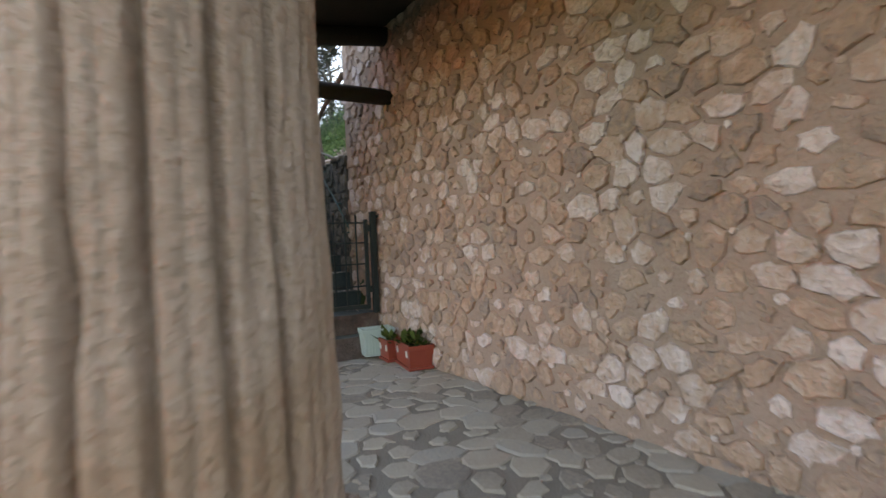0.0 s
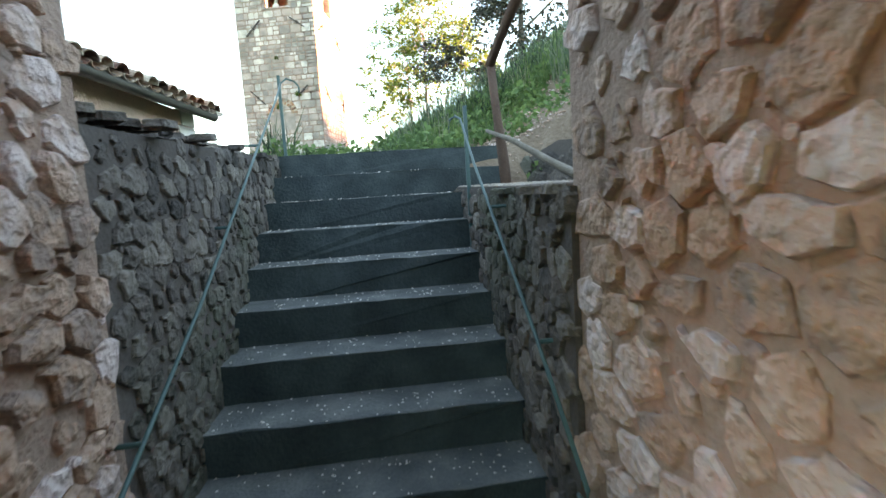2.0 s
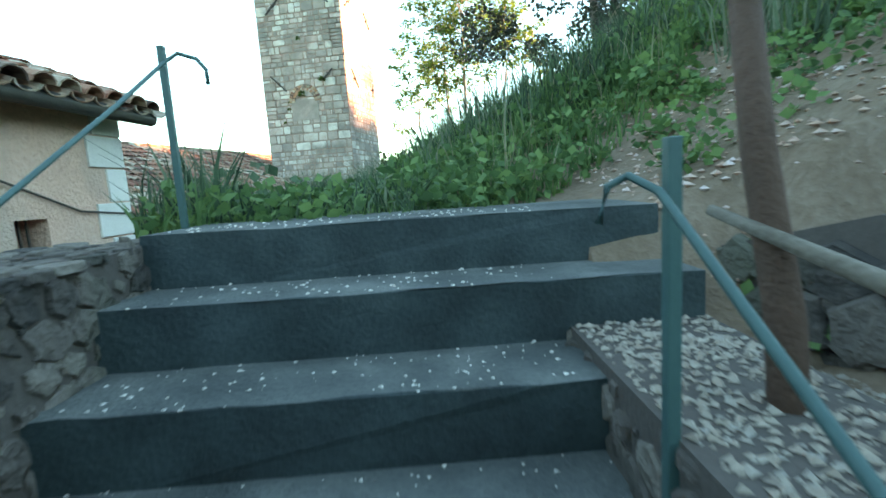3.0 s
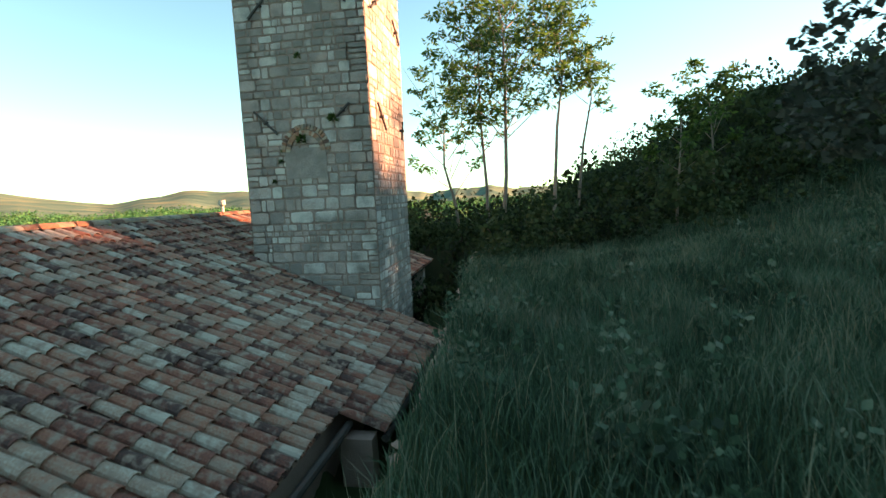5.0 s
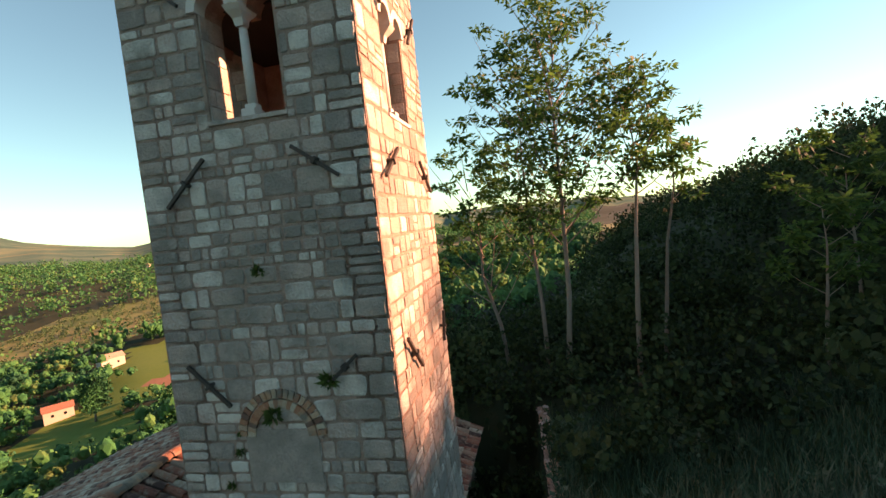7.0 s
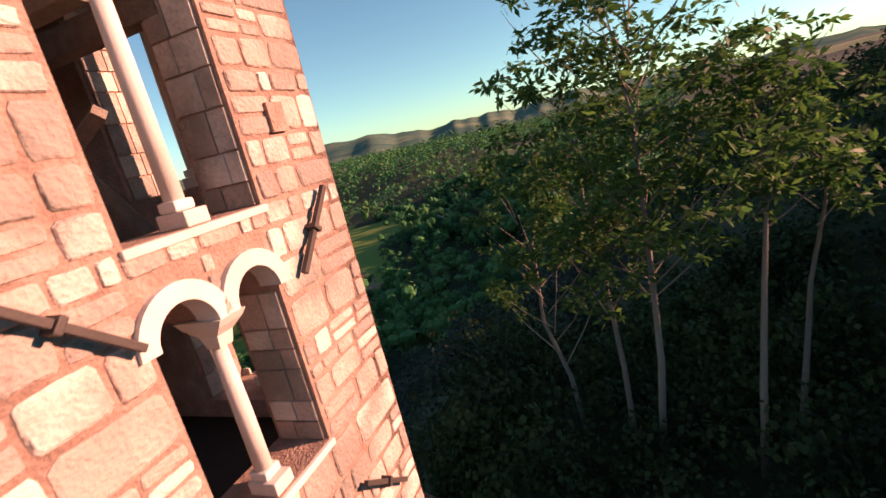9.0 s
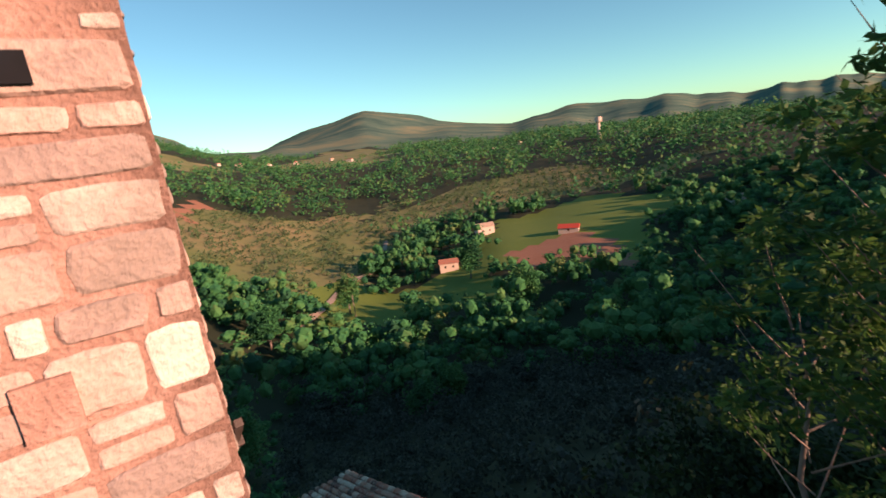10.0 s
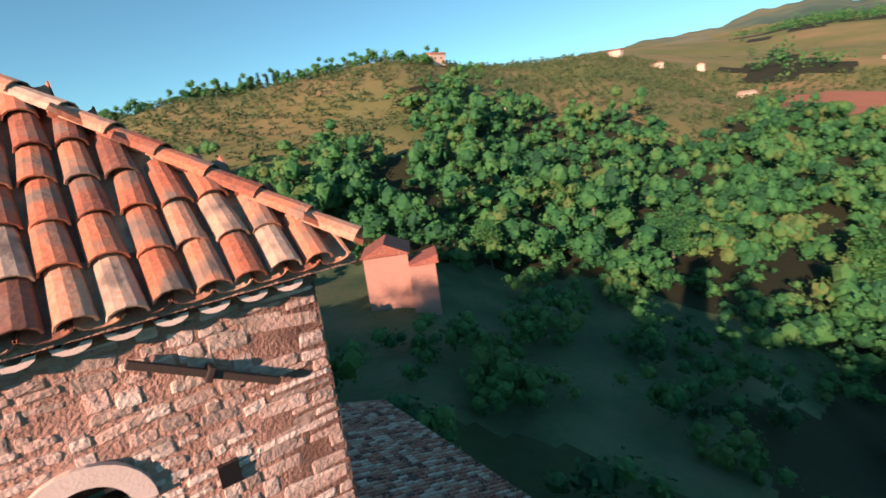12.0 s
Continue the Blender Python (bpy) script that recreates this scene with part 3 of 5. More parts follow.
# ---- porch ----
def build_pier():
    pier = empty("arcade_pier", "pier of rough squared stones carrying a rubble arch", "pier", kind="structure")
    x0, x1, y0, y1 = -0.36, 0.09, -3.24, -2.86
    part("core", boxed(x0 + 0.03, y0 + 0.03, -0.1, x1 - 0.01, y1, 3.3), RUBBLE_MORTAR, pier)
    z, n = 0.0, 0
    rng = random.Random(4)
    heights = [0.17, 0.13, 0.12, 0.16, 0.3, 0.11, 0.12, 0.1, 0.11, 0.07, 0.06]
    for h in heights:
        cut = x0 + (x1 - x0) * rng.uniform(0.35, 0.65)
        spans = [(x0, x1)] if h > 0.25 or h == 0.09 else [(x0, cut), (cut, x1)]
        for a, b in spans:
            bm = boxed(a + 0.006, y0 + rng.uniform(-0.015, 0.012), z + 0.006, b - 0.006, y1 - 0.01, z + h - 0.007, bevel=0.014)
            for v in bm.verts:
                v.co += Vector((rng.uniform(-1, 1), rng.uniform(-1, 1), rng.uniform(-1, 1))) * 0.005
            part("stone", bm, RUBBLE, pier)
        z += h
    part("impost", boxed(x0 - 0.03, y0 - 0.05, z, x1 + 0.02, y1, z + 0.11, bevel=0.018), RUBBLE, pier)
    # arch of thin stones towards the column
    z += 0.11
    r, rise, cy = 1.62, 1.25, y0 - 1.62
    bm = bmesh.new()
    steps = 20
    rows = []
    for k in range(steps + 1):
        a = math.pi * k / steps
        yy, zz = cy + r * math.cos(a), z + rise * math.sin(a)
        rows.append([bm.verts.new(p) for p in ((x0 + 0.02, yy, zz), (x1 - 0.02, yy, zz), (x1 - 0.02, yy, 3.5), (x0 + 0.02, yy, 3.5))])
    for a, b in zip(rows, rows[1:]):
        for i in range(4):
            bm.faces.new((a[i], a[(i + 1) % 4], b[(i + 1) % 4], b[i]))
    bmesh.ops.recalc_face_normals(bm, faces=bm.faces)
    part("arch_core", bm, RUBBLE_MORTAR, pier)
    for k in range(76):
        a = math.pi * (k + 0.5) / 76
        cut = [x0, x0 + 0.46 * rng.uniform(0.3, 0.7), x1]
        for p, q in zip(cut, cut[1:]):
            t = rng.uniform(0.018, 0.031)
            bm = boxed(p + 0.008, -t, -rng.uniform(0.005, 0.03), q - 0.008, t, 0.16, bevel=0.008)
            mm = Matrix.Translation((0, cy + r * math.cos(a), z + rise * math.sin(a))) @ Matrix.Rotation(a - math.pi / 2, 4, "X")
            part("voussoir", bm, RUBBLE, pier, m=mm)
    return pier


build_pier()


def build_column():
    col = empty("stone_column", "weathered fluted travertine column with rusty streaks on a rough plinth", "column")
    cx, cy, z0, z1 = -0.32, -6.47, 0.5, 1.62
    bm = bmesh.new()
    sides, rings = 380, 60
    rows = []
    for k in range(rings + 1):
        t = k / rings
        r0 = 0.205 - 0.012 * t + 0.004 * math.sin(t * 9)
        row = []
        for i in range(sides):
            a = 2 * math.pi * i / sides
            flute = 0.5 + 0.5 * math.cos(a * 19 + 0.5 * noise.noise((0, 0, t * 3)))
            worn = 0.5 + 0.5 * noise.noise((math.cos(a) * 2.2, math.sin(a) * 2.2, t * 2.5))
            dent = max(0.0, noise.noise((math.cos(a) * 7, math.sin(a) * 7, t * 9)) - 0.35) * 0.03
            r = r0 - 0.03 * (flute ** 11) * (0.35 + 1.1 * worn) - 0.004 * max(0.0, 1 - abs(((a * 19 / 6.2832) % 1) - 0.5) * 9) - dent + 0.003 * noise.noise((math.cos(a) * 5, math.sin(a) * 5, t * 12)) + 0.0015 * noise.noise((math.cos(a) * 30, math.sin(a) * 30, t * 60))
            row.append(bm.verts.new((cx + r * math.cos(a), cy + r * math.sin(a), z0 + (z1 - z0) * t)))
        rows.append(row)
    for a, b in zip(rows, rows[1:]):
        for i in range(sides):
            bm.faces.new((a[i], a[(i + 1) % sides], b[(i + 1) % sides], b[i]))
    part("shaft", bm, COLUMN, col, smooth=True)
    bm = boxed(cx - 0.25, cy - 0.25, 1.6, cx + 0.25, cy + 0.25, 1.78, bevel=0.03)
    part("capital", bm, COLUMN, col)
    bm = boxed(cx - 0.3, cy - 0.28, -0.05, cx + 0.28, cy + 0.28, 0.5, bevel=0.05)
    bmesh.ops.subdivide_edges(bm, edges=bm.edges[:], cuts=3, use_grid_fill=True)
    for v in bm.verts:
        v.co += Vector((1, 1, 1)) * 0.035 * noise.noise(v.co * 6)
    part("plinth", bm, COLUMN, col, "rough broken stone block under the shaft")
    return col


build_column()


def build_porch_roof():
    roof = empty("porch_roof", "dark timber porch roof with rough beams over the paving", "roof", kind="structure")
    part("boarding", boxed(-0.6, -9.0, 0, 1.9, -3.35, 0.06), WOOD, roof, m=Matrix.Translation((0, 0, 2.62)) @ Matrix.Rotation(radians(-9), 4, "Y"))
    for y in (-4.4, -5.6, -6.8, -8.0):
        part("rafter", boxed(-0.6, y - 0.06, -0.13, 1.9, y + 0.06, 0.0, bevel=0.01), WOOD, roof, m=Matrix.Translation((0, 0, 2.62)) @ Matrix.Rotation(radians(-9), 4, "Y"))
    part("tie_beam", tube([(-0.1, -2.98, 2.36), (0.35, -3.08, 2.34), (0.9, -3.25, 2.27), (1.45, -3.42, 2.22)], [0.075, 0.07, 0.07, 0.065], 9, wob=0.12), WOOD, roof, smooth=True)
    part("edge_beam", tube([(-0.2, -3.35, 2.55), (0.5, -3.36, 2.63), (1.5, -3.36, 2.78)], 0.085, 8, wob=0.1), WOOD, roof, smooth=True)
    part("brace", tube([(0.5, -3.3, 2.3), (0.62, -3.3, 2.46), (0.75, -3.35, 2.62)], 0.045, 7, wob=0.15), WOOD, roof)
    return roof


build_porch_roof()


def build_gate():
    gate = empty("garden_gate", "closed dark green two-leaf steel bar gate with a brass padlock", "gate", Matrix.Translation((0.68, -3.1, 0.37)))
    for x in (-0.6, 0.6):
        part("post", boxed(x - 0.025, -0.025, -0.02, x + 0.025, 0.025, 0.9, bevel=0.004), BLACK_GREEN, gate)
        part("bracket", boxed(x - 0.05 if x < 0 else x, -0.012, 0.84, x if x < 0 else x + 0.05, 0.012, 0.87), BLACK_GREEN, gate)
    for s in (-1, 1):
        leaf = part("leaf_frame", bmesh.new(), BLACK_GREEN, gate)
        bm = bmesh.new()
        for x in (0.02, 0.53):
            w = 0.024 if x < 0.1 else 0.016
            box(bm, s * x - w, -0.014, 0.02, s * x + w, 0.014, 0.88 if x < 0.1 else 0.83)
        box(bm, min(s * 0.03, s * 0.53), -0.016, 0.03, max(s * 0.03, s * 0.53), 0.016, 0.065)
        bm.to_mesh(leaf.data)
        bm.free()
        for k in range(4):
            x = s * (0.13 + 0.102 * k)
            part("bar", boxed(x - 0.006, -0.006, 0.05, x + 0.006, 0.006, 0.87), BLACK_GREEN, leaf)
        for z in (0.23, 0.43, 0.62, 0.8):
            part("crossbar", boxed(min(s * 0.03, s * 0.53), 0.006, z - 0.006, max(s * 0.03, s * 0.53), 0.016, z + 0.006), BLACK_GREEN, leaf)
        for z in (0.2, 0.75):
            part("hinge", tube([(s * 0.555, 0, z - 0.03), (s * 0.555, 0, z + 0.03)], 0.014, 8), BLACK_GREEN, leaf)
    lock = part("padlock", boxed(0.0, -0.045, 0.36, 0.05, -0.02, 0.41, bevel=0.006), BRASS, gate, "small brass padlock")
    part("shackle", tube([(0.01, -0.032, 0.41), (0.01, -0.032, 0.435), (0.025, -0.032, 0.447), (0.04, -0.032, 0.435), (0.04, -0.032, 0.41)], 0.005, 6), IRON, lock)
    return gate


build_gate()


def planter(name, label, mat, m, l, w, h, ribs=0, plants=0, saucer=True, seed=1):
    ob = empty(name, label, "planter", m, "planters")
    rng = random.Random(seed)
    bm = bmesh.new()
    t, k = 0.012, 0.86
    outer = [(-1, -1), (1, -1), (1, 1), (-1, 1)]
    rows = []
    for s, z, g in ((k, 0.02, 0), (0.985, h - 0.035, 0), (1.04, h - 0.035, 0), (1.04, h, 0), (1.0, h, -t), (0.95, h - 0.05, -t)):
        rows.append([bm.verts.new((x * (l / 2 * s + g), y * (w / 2 * s + g), z)) for x, y in outer])
    for a, b in zip(rows, rows[1:]):
        for i in range(4):
            bm.faces.new((a[i], a[(i + 1) % 4], b[(i + 1) % 4], b[i]))
    bm.faces.new(rows[0][::-1])
    body = part("box", bm, mat, ob)
    part("soil", boxed(-l / 2 * 0.95, -w / 2 * 0.93, h - 0.06, l / 2 * 0.95, w / 2 * 0.93, h - 0.045), SOIL, ob)
    if saucer:
        part("saucer", boxed(-l / 2 * 0.95, -w / 2 * 1.02, 0.0, l / 2 * 0.95, w / 2 * 1.02, 0.022, bevel=0.006), mat, ob)
    for i in range(ribs):
        x = -l / 2 * 0.8 + l * 0.8 * i / max(1, ribs - 1)
        part("rib", boxed(x - 0.008, -w / 2 * 0.96 - 0.004, 0.04, x + 0.008, -w / 2 * 0.96 + 0.03, h - 0.05), mat, ob)
    if saucer:
        for x in (-0.3, 0.3):
            part("sticker", boxed(l * x - 0.018, -w / 2 * 0.975 - 0.001, h * 0.5, l * x + 0.018, -w / 2 * 0.94, h * 0.5 + 0.05), WHITE_POT, body)
    if plants:
        V, Fc = [], []
        for i in range(plants):
            px, py = rng.uniform(-l * 0.33, l * 0.33), rng.uniform(-w * 0.28, w * 0.28)
            for j in range(9):
                a, e, s = rng.uniform(0, 6.28), rng.uniform(0.2, 1.3), rng.uniform(0.03, 0.055)
                d = Vector((math.cos(a) * math.cos(e), math.sin(a) * math.cos(e), math.sin(e)))
                side = d.cross(Vector((0, 0, 1))).normalized()
                base = Vector((px, py, h - 0.045)) + d * rng.uniform(0.02, 0.11)
                n = len(V)
                V += [base, base + d * s * 0.6 + side * s * 0.5, base + d * s * 1.4, base + d * s * 0.6 - side * s * 0.5]
                Fc.append((n, n + 1, n + 2, n + 3))
        child("foliage", raw("foliage", V, Fc, LEAF), ob, label="low green leafy plants", kind="stuff")
    return ob


planter("flower_box", "red plastic flower box with green plants on a saucer", TERRACOTTA, Matrix.Translation((1.31, -3.78, 0)) @ Matrix.Rotation(radians(-97), 4, "Z"), 0.38, 0.2, 0.19, plants=16, seed=2)
planter("flower_box", "red plastic flower box with bare soil against the wall", TERRACOTTA, Matrix.Translation((1.27, -3.48, 0)) @ Matrix.Rotation(radians(-92), 4, "Z"), 0.22, 0.19, 0.18, plants=3, seed=3)
planter("square_planter", "pale green ribbed plastic planter beside the step", AQUA, Matrix.Translation((1.19, -3.3, 0)) @ Matrix.Rotation(radians(-6), 4, "Z"), 0.27, 0.17, 0.25, ribs=9, saucer=False)
planter("flower_box", "white plastic flower box with leafy green plants on the paving edge", WHITE_POT, Matrix.Translation((-0.28, -4.25, 0)) @ Matrix.Rotation(radians(62), 4, "Z"), 0.45, 0.17, 0.17, plants=22, saucer=False, seed=5)


def handrail(name, label, pts, brackets, side, post=None):
    ob = empty(name, label, "handrail")
    part("rail", tube(pts, 0.007, 8), GREEN_PAINT, ob, smooth=True)
    for p in brackets:
        part("bracket", tube([p, (p[0] + side * 0.12, p[1], p[2] + 0.0)], 0.008, 6), GREEN_PAINT, ob)
    if post:
        part("post", boxed(post[0] - 0.0115, post[1] - 0.0115, post[2], post[0] + 0.0115, post[1] + 0.0115, post[3], bevel=0.003), GREEN_PAINT, ob)
    return ob


handrail("handrail", "thin green steel handrail on the wall with a hooked end", [(0.06, -2.95, 0.98), (0.06, -2.75, 1.08), (0.06, -1.9, 1.56), (0.06, -0.98, 2.15), (0.04, -0.1, 2.66), (0.02, 0.24, 2.86), (0.06, 0.27, 2.9), (0.12, 0.28, 2.88), (0.15, 0.28, 2.84), (0.15, 0.28, 2.79)], [(0.06, -2.4, 1.28), (0.06, -1.5, 1.82), (0.06, -0.8, 2.26)], -1, (0.0, 0.28, 2.2, 2.93))
handrail("handrail", "thin green steel handrail along the terrace wall", [(1.2, -2.6, 1.1), (1.2, -2.66, 1.1), (1.2, -2.66, 1.15), (1.2, -2.3, 1.43), (1.21, -1.37, 2.05), (1.24, -0.86, 2.35), (1.22, -0.8, 2.375), (1.19, -0.79, 2.36), (1.175, -0.79, 2.3)], [(1.2, -2.3, 1.42), (1.2, -1.75, 1.84)], 1, (1.275, -0.83, 1.5, 2.43))


def build_rustic_rail():
    ob = empty("rustic_fence", "rustic fence of a barked post and a weathered grey branch rail", "fence")
    part("post", tube([(1.535, -0.78, 1.7), (1.52, -0.76, 2.1), (1.5, -0.71, 2.4), (1.485, -0.67, 2.72)], [0.036, 0.034, 0.03, 0.026], 9, wob=0.12), RED_WOOD, ob, smooth=True)
    part("rail", tube([(1.44, -0.66, 2.3), (1.55, -0.9, 2.2), (1.68, -1.2, 2.04), (1.8, -1.42, 1.92), (1.94, -1.66, 1.86)], [0.01, 0.016, 0.02, 0.022, 0.025], 14, wob=0.14), GREY_WOOD, ob, smooth=True)
    part("top_rail", tube([(1.48, -0.66, 2.7), (1.5, -1.0, 2.82), (1.53, -1.7, 3.02)], [0.03, 0.03, 0.035], 8, wob=0.14), RED_WOOD, ob, smooth=True)
    return ob


build_rustic_rail()


# ---- roofs of half-round tiles ----
def tile_mesh(length, r, flip=False, taper=0.82, thick=0.012):
    """A half-round tile along +y, hollow side down (or up)."""
    V, Fc = [], []
    n = 6
    for y, s in ((0.0, 1.0), (length, taper)):
        for rr in (r, r - thick):
            for i in range(n + 1):
                a = math.pi * i / n
                V.append((rr * s * math.cos(a), y, rr * s * math.sin(a) * (-0.6 if flip else 0.8) + (0 if not flip else r * 0.5)))
    m = n + 1
    for i in range(n):
        Fc += [(i, i + 1, 2 * m + i + 1, 2 * m + i), (m + i + 1, m + i, 3 * m + i, 3 * m + i + 1), (i + 1, i, m + i, m + i + 1), (2 * m + i, 2 * m + i + 1, 3 * m + i + 1, 3 * m + i)]
    return V, Fc


def tile_roof(parent, m, width, length, pitch, row, mat, seed, keep=lambda x, y: True, near=lambda x, y: False, limit=300, under=True):
    """Courses of tiles on a slope: x along the eave, y up the slope."""
    rng = random.Random(seed)
    variants = [raw("tile", *tile_mesh(row * 1.25, pitch * 0.46 * s), mat) for s in (1.0, 0.96, 1.04)]
    V0, F0 = tile_mesh(row * 1.25, pitch * 0.46)
    V0 = np.array(V0)
    U0, G0 = tile_mesh(row * 1.25, pitch * 0.5, flip=True)
    U0 = np.array(U0)
    V, Fc, made, n = [], [], 0, 0
    cols, rows = int(width / pitch), int(length / row)
    for c in range(cols):
        for r in range(rows):
            x, y = (c + 0.5) * pitch, r * row - 0.06
            if not keep(x, y + row / 2):
                continue
            jx, jr, jz = rng.uniform(-0.012, 0.012), rng.uniform(-0.05, 0.05), rng.uniform(0, 0.012)
            mm = Matrix.Translation((x + jx, y + rng.uniform(-0.02, 0.02), 0.045 + jz)) @ Matrix.Rotation(jr, 4, "Z") @ Matrix.Rotation(-0.07, 4, "X")
            if near(x, y) and made < limit:
                child("tile", rng.choice(variants), parent, m @ mm)
                made += 1
            else:
                M = np.array(mm)
                V.append(V0 @ M[:3, :3].T + M[:3, 3])
                Fc += [tuple(i + n for i in f) for f in F0]
                n += len(V0)
            if under:
                V.append(U0 + np.array([x + pitch / 2, y, 0.0]))
                Fc += [tuple(i + n for i in f) for f in G0]
                n += len(U0)
    if V:
        child("tile_field", raw("tile_field", np.concatenate(V), Fc, mat), parent, m, kind="stuff")


TM = Matrix.Translation((TX, TY, 0)) @ Matrix.Rotation(TPHI, 4, "Z")


def slope_frame(origin, along, up):
    """x along the eave, y up the slope, z out of it."""
    a, u = Vector(along).normalized(), Vector(up).normalized()
    n = a.cross(u).normalized()
    return Matrix(((a.x, u.x, n.x, origin[0]), (a.y, u.y, n.y, origin[1]), (a.z, u.z, n.z, origin[2]), (0, 0, 0, 1)))


def build_church():
    ch = empty("church", "long low church with weathered terracotta tiles round its tower", "church", TM)
    ridge_x, ridge_z, west_x, west_z = -5.45, 4.05, -13.0, 1.15
    slope = (ridge_z - 1.67) / 5.45
    y0, y1 = -9.3, 8.1
    # walls under the roof
    part("wall", boxed(-12.6, -16.6, -4.0, -12.1, y1 - 0.4, 1.2), WALL_LIGHT, ch)
    part("wall", boxed(0.1, y0 + 0.4, -0.8, 0.5, 0.05, 1.3), RUBBLE_MORTAR, ch)
    for y in (y0 + 0.3, y1 - 0.6):
        bm = bmesh.new()
        east_x = 0.45 if y < 0 else -0.6
        pts = [(east_x, -4), (east_x, 1.6 - slope * east_x - 0.1), (ridge_x, ridge_z - 0.12), (-12.5, 1.2), (-12.5, -4)]
        a = [bm.verts.new((x, y, z)) for x, z in pts]
        b = [bm.verts.new((x, y + 0.3, z)) for x, z in pts]
        bm.faces.new(a), bm.faces.new(b[::-1])
        for i in range(5):
            bm.faces.new((a[i], b[i], b[(i + 1) % 5], a[(i + 1) % 5]))
        part("gable", bm, WALL_LIGHT, ch)
    # east slope
    z_at = lambda x: 1.67 - slope * x
    e0 = 1.28
    length = (e0 - ridge_x) * math.hypot(1, slope)
    east = part("roof_slope", boxed(0, 1.75, -0.1, y1 - y0, length, -0.02), WOOD, ch, m=slope_frame((e0, y0, z_at(e0)), (0, 1, 0), (-1, 0, slope)))

    def keep_e(x, y):
        yy, xx = y0 + x, e0 - y / math.hypot(1, slope)
        if -0.1 < yy < 3.1 and -3.2 < xx < 0.1:
            return False
        if yy < -4.4 and xx > 0.75:
            return False
        if yy > 0.4 and xx > -0.3:
            return False
        return True
    tile_roof(east, Matrix(), y1 - y0, length, 0.21, 0.36, OLD_TILE, 3, keep_e, lambda x, y: 2.2 < x < 9.5 and y < 3.6)
    # west slope
    ws = (ridge_z - west_z) / (ridge_x - west_x)
    k = math.hypot(1, ws)
    west = part("roof_slope", boxed(0, 0.3, -0.1, y1 + 17.0, (ridge_x - west_x) * k, -0.02), WOOD, ch, m=slope_frame((west_x, y1, west_z), (0, -1, 0), (1, 0, ws)))
    tile_roof(west, Matrix(), y1 + 17.0, (ridge_x - west_x) * k, 0.24, 0.42, OLD_TILE, 4)
    rng = random.Random(5)
    me = raw("ridge_tile", *tile_mesh(0.42, 0.13, taper=0.9), TILE)
    y = y0
    while y < y1:
        child("ridge_tile", me, ch, Matrix.Translation((ridge_x + rng.uniform(-0.02, 0.02), y, ridge_z + 0.03)) @ Matrix.Rotation(rng.uniform(-0.04, 0.04), 4, "Z"))
        y += 0.36
    # eave gutter, lead flashing against the tower, loose stone cap of the side annex
    part("gutter", tube([(1.33, -4.4, 1.02), (1.33, 0.4, 1.05)], 0.06, 8), IRON, ch)
    part("gutter", tube([(0.82, y0, 1.22), (0.82, -4.4, 1.22)], 0.06, 8), IRON, ch)
    part("annex_wall", boxed(0.75, -4.6, -0.3, 1.2, -4.35, 1.1), RUBBLE_MORTAR, ch)
    part("flashing", strip_wall([(0.0, 0.1), (3.2, 0.1)], 0.03, 0.0), IRON, ch, m=Matrix(((-0.916, 0, 0, 0.02), (0, 0, -1, -0.03), (0.4, 1, 0, 1.68), (0, 0, 0, 1))))
    return ch


build_church()


# ---- bell tower ----
W_E, W_N, T_TOP = 3.12, 3.02, 14.3


def opening_head(o, u):
    """Top of the opening o = (u0, u1, sill, springing) at u: a round head."""
    u0, u1, _, sp = o[:4]
    if len(o) > 4:
        return sp
    r = (u1 - u0) / 2
    d = abs(u - (u0 + u1) / 2)
    return sp + math.sqrt(max(0.0, r * r - d * d))


def pierced_wall(width, z0, z1, openings, thick):
    """A wall with round-headed openings, in its frame (x along, y up, z out)."""
    cuts = {0.0, width}
    for u0, u1, *_ in openings:
        cuts |= {u0 + (u1 - u0) * (0.5 - 0.5 * math.cos(math.pi * k / 10)) for k in range(11)}
    cuts = sorted(cuts)
    bm = bmesh.new()
    for a, b in zip(cuts, cuts[1:]):
        mid = (a + b) / 2
        here = sorted([o for o in openings if o[0] < mid < o[1]], key=lambda o: o[2])
        lo = [(z0, z0)]
        spans = []
        for o in here:
            spans.append((lo[-1], (o[2], o[2])))
            lo.append((opening_head(o, a), opening_head(o, b)))
        spans.append((lo[-1], (z1, z1)))
        for (la, lb), (ha, hb) in spans:
            v = [bm.verts.new(p) for p in ((a, la, 0), (b, lb, 0), (b, hb, 0), (a, ha, 0), (a, la, -thick), (b, lb, -thick), (b, hb, -thick), (a, ha, -thick))]
            for f in ((0, 1, 2, 3), (7, 6, 5, 4), (0, 4, 5, 1), (1, 5, 6, 2), (2, 6, 7, 3), (3, 7, 4, 0)):
                bm.faces.new([v[i] for i in f])
    bmesh.ops.remove_doubles(bm, verts=bm.verts[:], dist=1e-4)
    return bm


